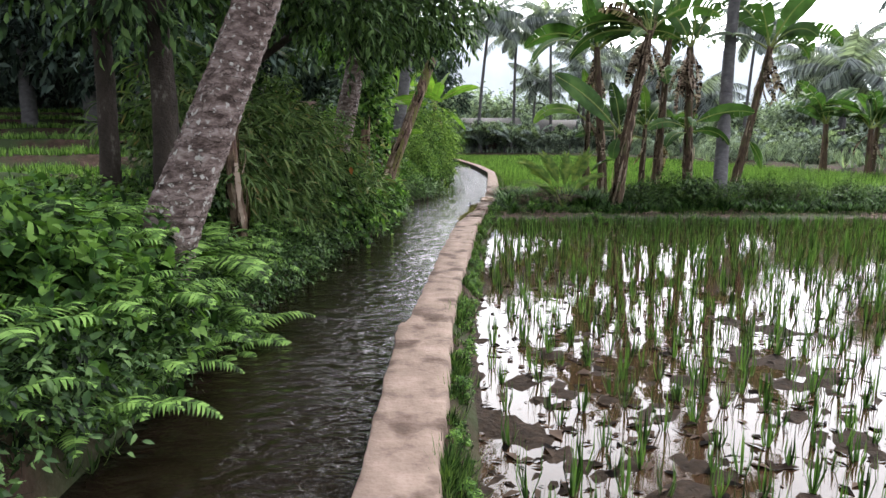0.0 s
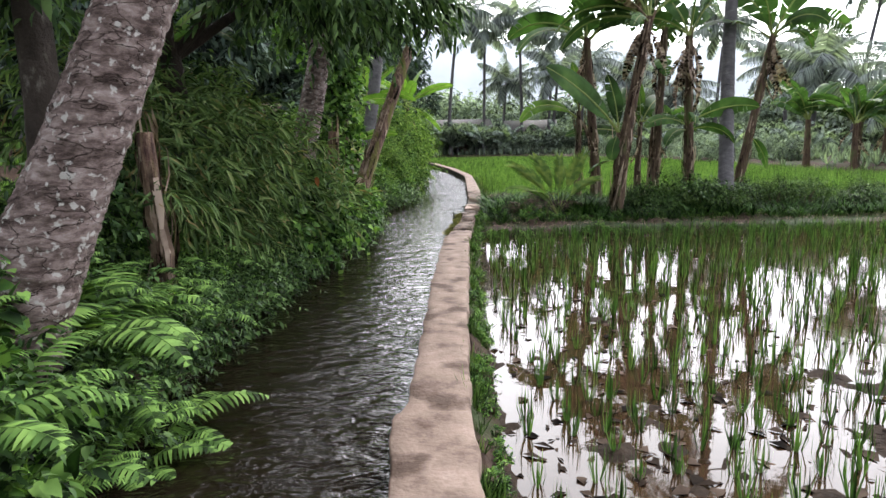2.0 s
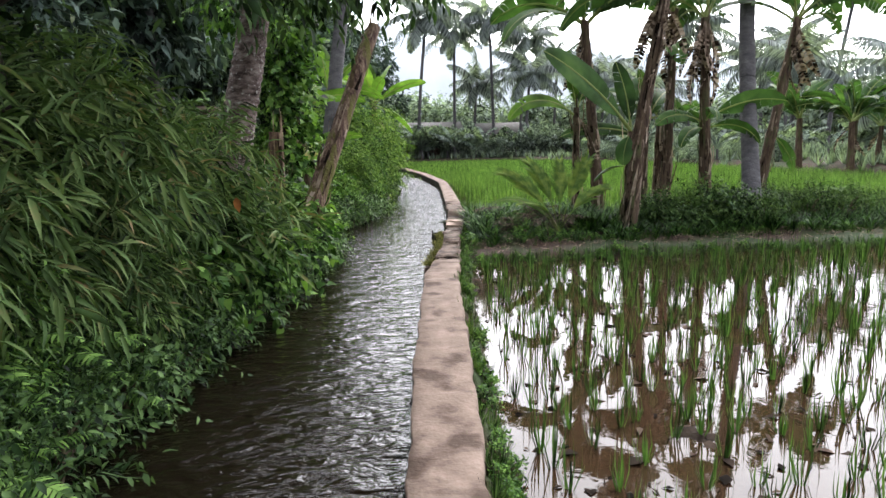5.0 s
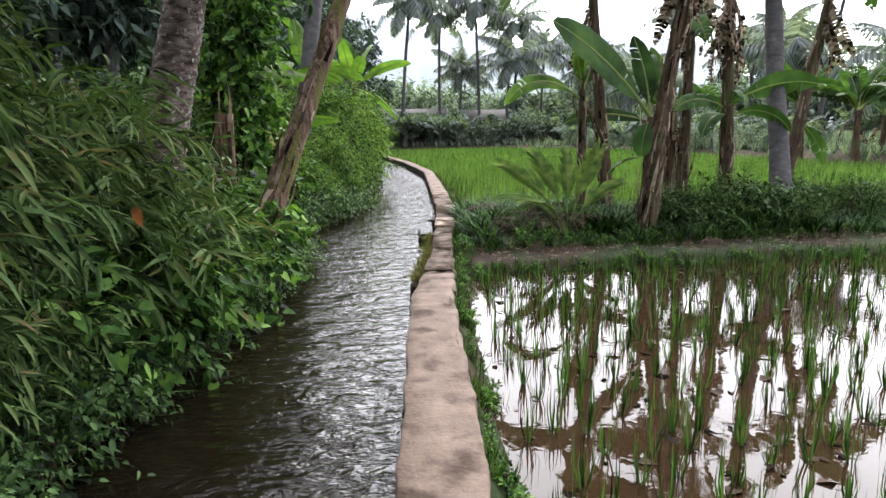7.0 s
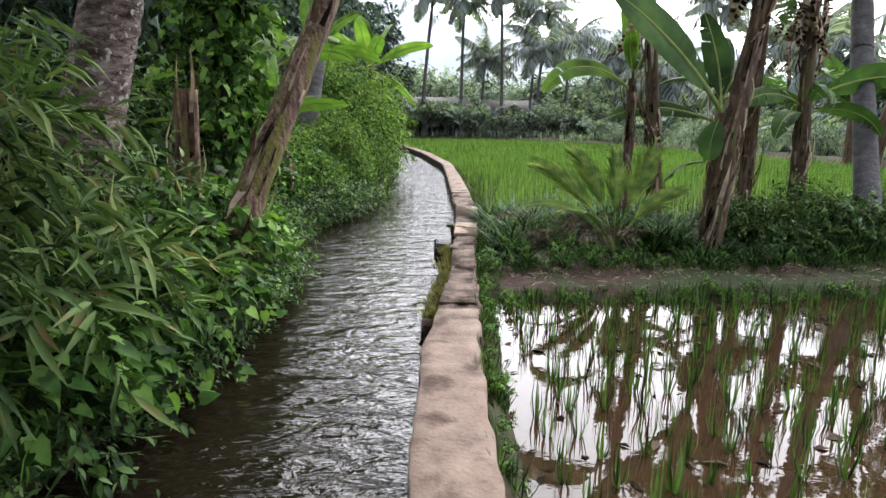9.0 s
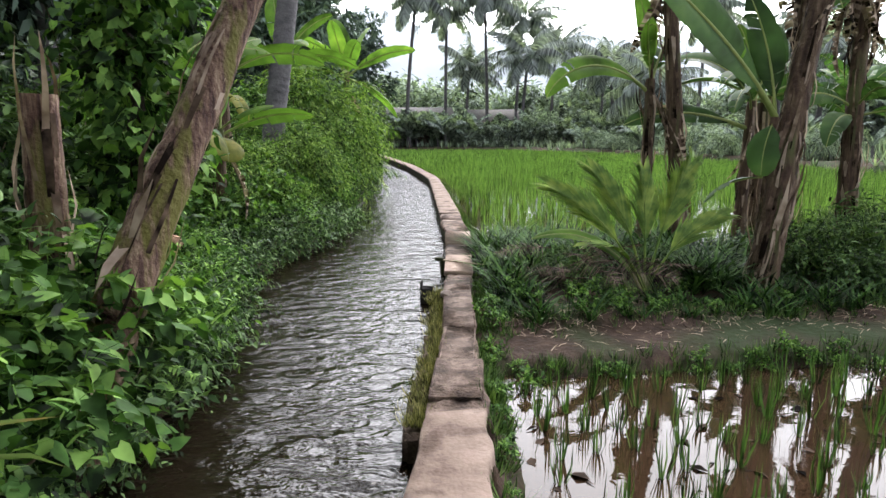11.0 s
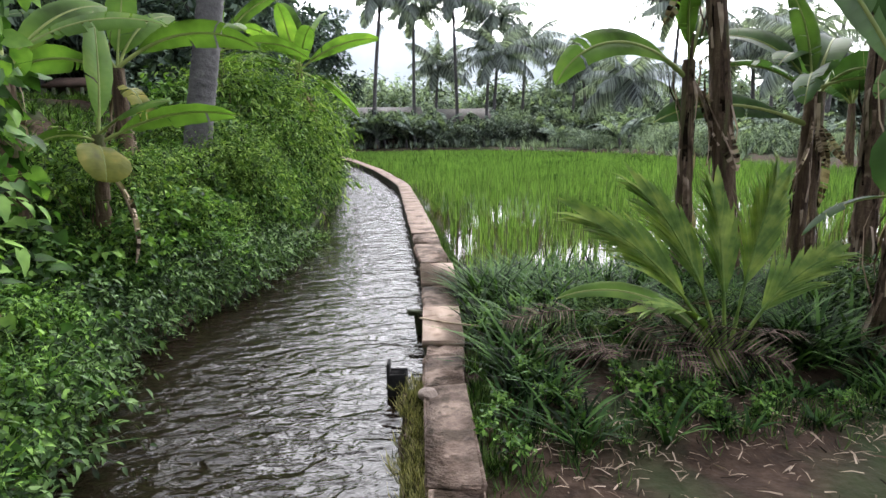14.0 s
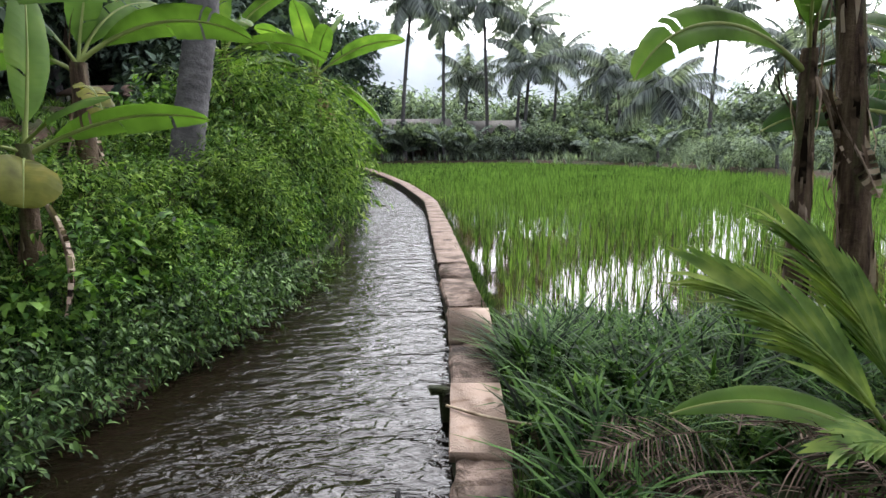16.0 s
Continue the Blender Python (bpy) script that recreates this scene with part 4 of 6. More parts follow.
def broad_tree(x, y, limbs, trunk_r, tall, crown_rows, label, mat_bark, mat_leaf, seed, size=0.13, ratio=0.36, per=9, trunk_top=(0, 0), template=LEAF_NEAR, droop=0.9):
    """A tree: tapered trunk, limbs and leaf clumps. crown_rows: (x, y, z, radius, twigs) from the foot."""
    rng = np.random.default_rng(seed)
    z = h1(x, y) - 0.1
    tree = group_at("tree", x, y, z, label, "tree")
    s = Soup()
    fork = np.array([trunk_top[0], trunk_top[1], tall])
    tube(s, [(0, 0, 0), fork * 0.5 + np.array([0.05, 0, 0]), fork], [trunk_r * 1.3, trunk_r, trunk_r * 0.75], 12, 30, 0.05, 0, rng)
    s.make("trunk", mat_bark, tree, smooth=True)
    for lx, ly, lz in limbs:
        s = Soup()
        end = np.array([lx, ly, lz])
        tube(s, [fork * 0.92, fork * 0.4 + end * 0.6 + np.array([0, 0, 0.2]), end], [trunk_r * 0.5, trunk_r * 0.3, 0.015], 7, 12, 0.04, 0, rng)
        s.make("limb", mat_bark, tree, smooth=True)
    s = Soup()
    for cx_, cy_, cz_, r, n in crown_rows:
        d = unit(rng.normal(0, 1, (n, 3)))
        start = np.array([cx_, cy_, cz_]) + d * (r * rng.random(n) ** 0.45)[:, None] * np.array([1, 1, 0.75])
        twigs(s, rng, start, d + rng.normal(0, 0.3, (n, 3)), rng.uniform(0.25, 0.55, n), per, size, ratio, droop, template, 0.7)
    s.make("crown", mat_leaf, tree)
    return tree


broad_tree(-2.7, 8.6, [(1.6, 0.2, 3.2), (2.4, 1.6, 3.6), (0.4, -1.0, 3.6), (-1.2, 0.6, 3.8)], 0.13, 2.2,
           [(1.5, 0.0, 3.0, 0.85, 260), (2.1, 1.2, 3.1, 0.8, 260), (0.6, -0.6, 3.3, 0.8, 220), (2.5, 2.6, 3.4, 0.8, 220), (-0.6, 0.4, 3.6, 0.9, 180), (1.2, 2.2, 3.7, 1.0, 220), (2.9, 0.4, 4.2, 1.0, 200), (-1.4, -0.8, 4.2, 1.1, 160), (1.0, 1.0, 4.8, 1.3, 240), (2.4, 2.0, 5.0, 1.3, 240), (2.2, 0.2, 5.4, 1.2, 220), (0.4, -1.4, 4.6, 1.1, 200), (2.6, 3.4, 4.6, 1.1, 200), (1.4, 2.6, 6.0, 1.4, 220), (3.2, 1.6, 6.2, 1.2, 200)],
           "dark-leaved tree hanging over the canal", M_DARK_BARK, M_DARKLEAF, 21, 0.15, 0.32)
broad_tree(-3.45, 6.5, [(-1.2, -0.6, 4.6), (1.0, 0.3, 4.8), (0.2, -1.4, 4.4)], 0.085, 3.6,
           [(-1.0, -0.4, 4.2, 1.0, 150), (0.8, 0.2, 4.0, 0.9, 150), (0.1, -1.1, 3.9, 0.9, 150), (0, 0.8, 4.8, 1.2, 150)],
           "slim dark tree trunk with pale lichen on the bank", M_DARK_BARK, M_DARKLEAF, 22, 0.16, 0.4)
broad_tree(-2.72, 6.15, [(-0.6, 0.6, 4.0), (0.9, -0.4, 4.0)], 0.115, 2.9,
           [(-0.4, 0.5, 3.8, 1.0, 160), (0.8, -0.3, 3.6, 0.9, 160), (-0.1, -0.3, 2.5, 0.55, 120), (-0.6, -0.1, 2.8, 0.6, 100)], "mottled tree trunk behind the leaning palm", M_DARK_BARK, M_DARKLEAF, 23, 0.15, 0.4)
broad_tree(-1.85, 14.9, [(0.2, 0.1, 3.6), (-0.8, 0.4, 3.8)], 0.09, 2.4,
           [(0.03, -0.05, 1.1, 0.28, 80), (0.05, -0.05, 1.7, 0.3, 80), (0.05, -0.05, 2.2, 0.26, 90), (0.1, 0, 2.7, 0.28, 90), (0.15, 0, 3.3, 0.4, 90), (-0.6, 0.4, 3.8, 0.5, 80)],
           "tree trunk wrapped in green climbing leaves", M_DARK_BARK, M_WEED, 24, 0.12, 0.8, 7, template=LEAF_HEART)

# dead leaning stem and stump
dead = group_at("dead_banana_plant", -1.34, 12.17, 0.05, "dead leaning banana stem with peeling brown sheaths", "banana plant")
stem_parts(dead, np.random.default_rng(4), (1.12, 1.33, 3.1), 0.135, 0.09, M_DEAD_STEM, 13)
stump_b = group_at("dead_banana_plant", -2.2, 6.7, 0.45, "short dead banana stem with dry brown sheaths", "banana plant")
stem_parts(stump_b, np.random.default_rng(7), (-0.05, 0.0, 1.15), 0.075, 0.06, M_DEAD_STEM, 18)
stump = group_at("dead_banana_plant", -1.6, 12.75, 0.2, "short dead banana stem with dry brown sheaths", "banana plant")
stem_parts(stump, np.random.default_rng(6), (0.05, 0.0, 1.5), 0.11, 0.09, M_DEAD_STEM, 14)

# ---- bananas on the bund ----
def crown(seed, count=4):
    """Further leaves of a grown banana plant, steep ones and torn hanging ones."""
    r = np.random.default_rng(seed)
    out = []
    for i in range(count):
        steep = i % 2 == 0
        out.append((r.uniform(0, 360), r.uniform(62, 84) if steep else r.uniform(20, 50), r.uniform(25, 60) if steep else r.uniform(70, 110), r.uniform(1.6, 2.3), r.choice([0.28, 0.33]), "green", r.choice([0.15, 0.45])))
    return out


banana_plant(4.13, 15.0, (0.66, 0.12, 4.1), 0.14, 0.085,
             [(100, 65, 75, 2.0, 0.33, "green", 0.3), (10, 50, 90, 2.0, 0.33, "green", 0.5), (60, 70, 60, 1.8, 0.33, "green", 0.4), (200, 40, 60, 1.6, 0.26, "dry", 0.7), (150, 40, 80, 1.9, 0.32, "green", 0.5), (230, 20, 90, 1.2, 0.24, "green", 0.3)] + crown(130),
             "leaning banana plant with shaggy dry brown sheaths", 41, peel=44, bend=-0.06, dry=6)
banana_plant(4.15, 15.1, (0.05, 0.0, 1.75), 0.07, 0.045,
             [(198, 54, 30, 2.2, 0.32, "green", 0.04, 0.0, 75), (95, 82, 15, 1.3, 0.3, "green", 0.2, 0.0, 20), (215, -55, 30, 0.62, 0.62, "green", 0.0, 0.0, 20), (160, 5, 60, 0.7, 0.4, "green", 0.1, 0.6), (60, 70, 40, 1.3, 0.3, "green", 0.2, 0.0, 40)],
             "young banana plant with one very large upright leaf", 42, peel=6, dry=0)
banana_plant(3.95, 17.4, (0.02, 0.1, 2.35), 0.095, 0.06,
             [(188, 45, 105, 1.8, 0.24, "bright", 0.08, 0.2, 60), (120, 82, 15, 1.3, 0.24, "bright", 0.1, 0.0, 60), (60, 60, 80, 1.6, 0.33, "green", 0.4), (250, 70, 60, 1.0, 0.27, "bright", 0.2)],
             "banana plant with fresh green leaves and a dry trunk", 43, peel=16, dry=2)
banana_plant(4.44, 17.3, (-0.3, 0.25, 4.1), 0.12, 0.085,
             [(160, 45, 90, 2.2, 0.32, "green", 0.3), (20, 50, 90, 2.2, 0.32, "green", 0.5), (100, 75, 45, 2.0, 0.33, "green", 0.3), (60, 60, 80, 1.8, 0.33, "green", 0.6), (190, 30, 100, 2.2, 0.24, "green", 0.4)] + crown(131),
             "tall banana plant with dark brown trunk and ragged crown", 44, peel=24, dry=6)
banana_plant(5.72, 16.95, (0.33, 0.5, 4.3), 0.11, 0.075,
             [(150, 50, 90, 2.2, 0.33, "green", 0.4), (30, 45, 95, 2.3, 0.33, "green", 0.5), (80, 75, 50, 2.0, 0.33, "green", 0.5), (185, 35, 90, 2.0, 0.32, "green", 0.6), (250, 30, 100, 1.5, 0.32, "green", 0.5, 1.0)] + crown(132),
             "tall banana plant with torn leaves above a brown trunk", 45, peel=26, dry=6)
banana_plant(6.6, 16.9, (-0.22, -0.1, 4.0), 0.13, 0.08,
             [(110, 70, 60, 1.9, 0.32, "green", 0.5), (190, 30, 75, 1.3, 0.3, "green", 0.2, 2.1, 60), (350, 30, 45, 1.7, 0.32, "green", 0.2, 2.0, 60), (40, 55, 80, 1.9, 0.33, "green", 0.6), (215, 10, 80, 1.1, 0.32, "green", 0.2, 2.2), (320, 15, 90, 1.2, 0.3, "green", 0.2, 2.2), (250, 45, 90, 1.2, 0.3, "green", 0.2, 2.1)] + crown(133),
             "banana plant hung with a mass of withered leaves", 46, peel=30, dry=16)
banana_plant(7.95, 17.3, (0.75, 0.0, 4.1), 0.12, 0.075,
             [(30, 45, 95, 2.4, 0.25, "green", 0.6), (110, 70, 60, 2.2, 0.33, "green", 0.3), (165, 45, 80, 1.9, 0.33, "green", 0.4), (290, -40, 40, 1.0, 0.4, "green", 0.1, 2.4), (70, 60, 80, 2.0, 0.33, "green", 0.4), (330, 40, 100, 1.9, 0.33, "green", 0.6)] + crown(134),
             "banana plant leaning over with a wide ragged crown", 47, peel=20, dry=7)
banana_plant(5.6, 17.8, (0.05, 0.0, 2.2), 0.095, 0.06,
             [(187, 15, 45, 2.1, 0.2, "green", 0.05, 0.4, 60), (130, 60, 80, 1.5, 0.33, "green", 0.3), (40, 60, 80, 1.6, 0.33, "green", 0.3), (95, 80, 30, 1.3, 0.26, "bright", 0.2), (230, 40, 100, 1.4, 0.32, "green", 0.3), (350, 20, 80, 1.5, 0.32, "green", 0.3)],
             "slender banana plant with a green trunk", 48, peel=5, dry=1)
banana_plant(6.2, 18.4, (0.1, 0.1, 2.2), 0.13, 0.09,
             [(150, 50, 90, 1.6, 0.33, "green", 0.4), (20, 50, 90, 1.6, 0.33, "green", 0.4), (270, 40, 100, 1.4, 0.33, "green", 0.4), (210, 50, 90, 1.5, 0.33, "green", 0.4)],
             "stout banana plant with flaking brown trunk", 49, peel=20, dry=4)

# ---- bananas on the left bank ----
banana_plant(-2.35, 17.3, (0.05, 0.0, 1.9), 0.1, 0.07,
             [(60, 65, 60, 1.3, 0.3, "bright", 0.1), (120, 60, 60, 1.5, 0.3, "green", 0.3), (10, 35, 60, 1.4, 0.28, "bright", 0.2), (280, 30, 110, 1.1, 0.36, "green", 0.2), (200, 30, 100, 1.3, 0.3, "bright", 0.4)],
             "young banana plant with wide bright green leaves on the bank", 51, peel=6, dry=2)
banana_plant(-1.75, 17.5, (0.05, 0.0, 1.35), 0.08, 0.05,
             [(95, 75, 20, 1.2, 0.34, "bright", 0.1), (15, 30, 45, 1.25, 0.27, "bright", 0.2), (292, 5, 80, 0.62, 0.85, "yellow", 0.0, 0.1, 15), (330, 30, 30, 0.9, 0.25, "bright", 0.1), (240, 20, 90, 0.9, 0.32, "bright", 0.3)],
             "small banana plant with bright and yellowing leaves", 52, peel=4, dry=1)
banana_plant(-0.35, 26.0, (0.0, 0.0, 2.8), 0.12, 0.08,
             [(100, 78, 30, 1.7, 0.36, "bright", 0.1, 0.0, 10), (50, 66, 50, 1.8, 0.34, "bright", 0.1, 0.0, 30), (8, 38, 40, 2.0, 0.27, "bright", 0.08, 0.0, 50), (150, 62, 60, 1.8, 0.32, "bright", 0.1, 0.0, -50), (350, -20, 50, 1.7, 0.25, "bright", 0.1, 0.0, 40), (185, 25, 50, 1.9, 0.26, "bright", 0.1, 0.0, -40), (280, 60, 60, 1.5, 0.34, "bright", 0.1), (250, 75, 40, 1.6, 0.34, "bright", 0.1), (215, 45, 70, 1.6, 0.3, "bright", 0.1)],
             "banana plant with bright yellow-green leaves rising over the hedge", 53, peel=6, dry=1)
banana_plant(-1.7, 24.0, (0.0, 0.0, 2.7), 0.12, 0.08,
             [(100, 75, 30, 1.8, 0.34, "bright", 0.15, 0.0, 10), (30, 55, 50, 1.8, 0.3, "bright", 0.1, 0.0, 50), (160, 45, 60, 1.7, 0.3, "bright", 0.1, 0.0, -50), (300, 40, 80, 1.6, 0.3, "bright", 0.2), (350, 20, 60, 1.8, 0.26, "bright", 0.1, 0.0, 40)],
             "banana plant with bright yellow-green leaves among shrubs", 54, peel=6, dry=1)
banana_plant(-3.2, 9.6, (0.0, 0.0, 2.0), 0.11, 0.08,
             [(100, 70, 40, 1.6, 0.28, "bright", 0.15), (30, 55, 70, 1.6, 0.28, "bright", 0.15), (330, 40, 90, 1.5, 0.28, "green", 0.2), (200, 45, 80, 1.6, 0.28, "green", 0.2)],
             "banana plant with light green leaves in the thicket", 55, peel=6, dry=1)

banana_plant(-2.0, 19.2, (0.0, 0.0, 2.0), 0.11, 0.075,
             [(95, 84, 12, 1.15, 0.36, "bright", 0.05, 0.0, 0), (12, 38, 75, 1.7, 0.27, "bright", 0.1, 0.0, 50), (170, 30, 80, 1.5, 0.28, "bright", 0.15, 0.1, -50), (300, 25, 110, 1.0, 0.36, "yellow", 0.3, 0.3), (60, 60, 60, 1.3, 0.3, "bright", 0.1), (215, 55, 90, 1.3, 0.3, "green", 0.3)],
             "banana plant with one upright light green leaf behind the weeds", 56, peel=8, dry=3)

# ---- coconut sapling ----
def leaflet_mesh(seed):
    s = Soup()
    v = [(-0.5, 0, 0), (0, 0, -0.012), (0.5, 0, 0), (-0.55, 0.3, 0.02), (0, 0.3, 0), (0.55, 0.3, 0.02), (-0.38, 0.7, -0.01 * seed), (0, 0.7, -0.03), (0.38, 0.7, -0.01 * seed), (0, 1, -0.1 - 0.04 * seed)]
    s.add(v, [(0, 1, 4, 3), (1, 2, 5, 4), (3, 4, 7, 6), (4, 5, 8, 7)], [(6, 7, 9), (7, 8, 9)])
    ob = s.make("leaflet", M_SAPLING)
    me = ob.data
    bpy.data.objects.remove(ob)
    return me


LEAFLETS = [leaflet_mesh(k) for k in range(3)]


def sapling_frond(plant, rng, az, rise, droop, length, pairs, roll=0.0):
    """A young coconut frond: rib with separate leaflets."""
    line, ang, t = frond_line(rng, length, rise, droop)
    s = Soup()
    tube(s, line, [0.02, 0.011, 0.003], 6)
    rib = s.make("frond", M_SAPLING, plant)
    rib.matrix_basis = pose(0, 0, 0.02, 0, 0, az - 90)
    for i in range(pairs):
        f = 0.47 + 0.53 * i / (pairs - 1)
        at = [np.interp(f, t, line[:, k]) for k in range(3)]
        a = math.degrees(np.interp(f, t, ang))
        size = length * 0.42 * (1 - 0.45 * f * f) * rng.uniform(0.92, 1.08)
        for side in (1, -1):
            ob = new("leaflet", LEAFLETS[int(rng.integers(0, 3))])
            ob.parent = rib
            ob.matrix_basis = pose(*at, a) @ pose(0, 0, 0, 0, roll, 0) @ pose(0, 0, 0, 0, side * rng.uniform(-30, -10), -side * (34 - 22 * f + rng.uniform(-3, 3))) @ Matrix.Diagonal((0.042, size, size, 1))


sapling = group_at("coconut_sapling", 2.9, 15.03, h1(2.9, 15.03), "young coconut palm with stiff yellow-green fronds on the bund", "palm")
r_ = np.random.default_rng(60)
for az, rise, droop, length, pairs, roll in ((168, 68, 42, 1.4, 17, -45), (130, 78, 34, 1.35, 17, -25), (75, 82, 25, 1.25, 16, 20), (35, 70, 26, 1.45, 18, 50), (5, 66, 52, 1.15, 15, 35), (200, 70, 70, 0.95, 12, -10)):
    sapling_frond(sapling, r_, az, rise, droop, length, pairs, roll)
s, rib = banana_leaf(np.random.default_rng(9), 1.45, 0.2, 62, 85, 0.0, 0.5, twist=35)
ob = s.make("young_leaf", M_BANANA_BRIGHT, sapling, "undivided young leaf with a yellowing tip")
ob.matrix_basis = pose(0, 0, 0.02, 0, 0, 180 - 90)
rib.make("midrib", M_RIB, ob)

# ---- left bank growth ----
rng = np.random.default_rng(77)
ferns = [fern(61), fern(62), fern(63)]
rows = []
for i in range(13):
    x, y = rng.uniform(-2.15, -1.82), rng.uniform(4.9, 6.0)
    rows.append((i, x, y, h1(x, y) + 0.16, rng.uniform(0, 360), rng.uniform(0.9, 1.2)))
for i in range(12):
    x, y = rng.uniform(-2.45, -1.95), rng.uniform(3.3, 4.45)
    rows.append((i, x, y, h1(x, y) + 0.25, rng.uniform(0, 360), rng.uniform(0.9, 1.2)))
for i in range(20):
    y = rng.uniform(1.4, 6.6)
    d = rng.uniform(-0.05, 0.75)
    x = float(bank(y)) - d
    if math.hypot(x + 2.35, y - 4.75) < 0.45:
        continue
    rows.append((i, x, y, max(h1(x, y), CANAL_Z) + 0.15, rng.uniform(0, 360), rng.uniform(0.7, 1.0)))
for i in range(12):
    y = 6.3 + i * 0.22
    x = float(bank(y)) - rng.uniform(0.05, 0.4)
    rows.append((i, x, y, h1(x, y) + 0.12, rng.uniform(0, 360), rng.uniform(0.7, 1.0)))
for i in range(22):
    y = rng.uniform(6.6, 13.5)
    x = float(bank(y)) - rng.uniform(0.0, 0.6)
    rows.append((i, x, y, h1(x, y) + 0.05, rng.uniform(0, 360), rng.uniform(0.55, 0.9)))
for i in range(15):
    y = 1.6 + i * 0.28
    x = float(bank(y)) - rng.uniform(-0.15, 0.3)
    if math.hypot(x + 2.35, y - 4.75) < 0.45:
        continue
    rows.append((i, x, y, max(h1(x, y), CANAL_Z) + 0.12, rng.uniform(0, 360), rng.uniform(0.7, 1.0)))
place(ferns, rows, 0.8)

weeds = [shrub("weed_clump", 71, 0.42, 0.45, 130, 5, 0.1, 0.8, M_WEED, "bright green heart-leaved weeds covering the bank", "weeds", 0.35, LEAF_HEART, 0.22, 0.8, 7, "bank weeds"),
         shrub("weed_clump", 72, 0.45, 0.5, 200, 6, 0.066, 0.45, M_WEED, "leafy green weeds covering the bank", "weeds", 0.35, LEAF_NEAR, 0.25, 0.8, 7, "bank weeds"),
         shrub("weed_clump", 73, 0.45, 0.4, 190, 6, 0.055, 0.45, M_DARKLEAF, "small-leaved green weeds at the water's edge", "weeds", 0.3, LEAF_NEAR, 0.25, 0.8, 8, "bank weeds")]
rows = []
for i in range(64):
    y = rng.uniform(1.2, 6.8)
    x = float(bank(y)) - rng.uniform(0.5, 2.8)
    rows.append((rng.choice([0, 0, 0, 1]), x, y, h1(x, y) - 0.08, rng.uniform(0, 360), rng.uniform(0.7, 1.05)))
for i in range(20):
    x, y = rng.uniform(-3.0, -2.0), rng.uniform(3.2, 4.6)
    rows.append((0, x, y, h1(x, y), rng.uniform(0, 360), rng.uniform(0.9, 1.25)))
for i in range(30):
    y = rng.uniform(12.9, 16.6)
    x = float(bank(y)) - rng.uniform(0.15, 1.7)
    rows.append((0, x, y, h1(x, y) - 0.08, rng.uniform(0, 360), rng.uniform(0.55, 0.9)))
for i in range(60):
    y = rng.uniform(12.0, 19.5)
    d = rng.uniform(-0.05, 2.2)
    x = float(bank(y)) - d
    rows.append((rng.choice([1, 1, 2]), x, y, h1(x, y), rng.uniform(0, 360), rng.uniform(0.55, 1.1) * (1.0 + 0.75 * max(0.0, float(wobble(x, y, 1.3, 4))))))
for i in range(16):
    y = rng.uniform(6.8, 12.5)
    x = float(bank(y)) - rng.uniform(-0.05, 0.5)
    rows.append((rng.choice([1, 2]), x, y, h1(x, y), rng.uniform(0, 360), rng.uniform(0.6, 0.9)))
for i in range(24):
    y = rng.uniform(19.5, 36)
    x = float(bank(y)) - rng.uniform(-0.1, 0.4)
    rows.append((rng.choice([1, 2]), x, y, h1(x, y), rng.uniform(0, 360), rng.uniform(0.8, 1.2)))
place(weeds, [(int(r[0]), *r[1:]) for r in rows] + [(0, -2.5, 3.0, h1(-2.5, 3.0), 0, 1), (1, -2.6, 4.0, h1(-2.6, 4.0), 0, 1), (2, -1.5, 14.0, h1(-1.5, 14.0), 0, 1)], 0.8)

bamboo = [shrub("bamboo_thicket", 81, 0.85, 1.6, 180, 8, 0.28, 0.14, M_BAMBOO, "dense dark thicket of narrow bamboo leaves overhanging the water", "bamboo", 0.8, LEAF_NEAR, 0.45, 0.55, 9, "bamboo thicket"),
          shrub("bamboo_thicket", 82, 0.8, 1.4, 170, 8, 0.27, 0.15, M_BAMBOO, "dense dark thicket of narrow bamboo leaves overhanging the water", "bamboo", 0.8, LEAF_NEAR, 0.45, 0.55, 9, "bamboo thicket")]
darks = [shrub("shrub", 83, 0.9, 1.8, 330, 6, 0.15, 0.42, M_DARKLEAF, "dense dark green leafy shrub on the bank", "shrub", 0.6, LEAF_NEAR, 0.35, 0.8, 9, "bank shrubs"),
         shrub("shrub", 84, 0.8, 1.4, 600, 6, 0.078, 0.48, M_WEED, "leafy green shrub on the bank", "shrub", 0.5, LEAF_NEAR, 0.35, 0.8, 9, "bank shrubs")]
rows_b, rows_d = [], []
for i in range(13):
    y = 7.4 + i * 0.27
    d = (0.5, 1.1)[i % 2] + rng.uniform(-0.15, 0.15)
    x = float(bank(y)) - d
    rows_b.append((i // 2, x, y, h1(x, y) + (0.0, 0.3)[i % 2], rng.uniform(0, 360), rng.uniform(0.8, 1.05)))
for i in range(16):
    y = 6.6 + i * 0.38
    x = float(bank(y)) - rng.uniform(0.4, 1.0)
    rows_d.append((i, x, y, h1(x, y) - 0.1, rng.uniform(0, 360), rng.uniform(0.6, 0.85)))
for i in range(22):
    y = 8.8 + i * 0.33
    x = float(bank(y)) - rng.uniform(1.4, 2.6)
    rows_d.append((i % 2 if i % 3 else 0, x, y, h1(x, y), rng.uniform(0, 360), rng.uniform(0.9, 1.4)))
for i in range(4):
    y = 8.5 + i * 0.4
    x = float(bank(y)) - rng.uniform(0.15, 0.4)
    rows_b.append((i, x, y, h1(x, y) - 0.15, rng.uniform(0, 360), rng.uniform(0.55, 0.72)))
place(bamboo, rows_b, 0.92)
s = Soup()
s.scatter(LEAF_NEAR, np.zeros((1, 3)), np.array([[0.15, -0.1, -1.0]]), np.array([[0.1, -1.0, 0.1]]), [0.13], [0.07])
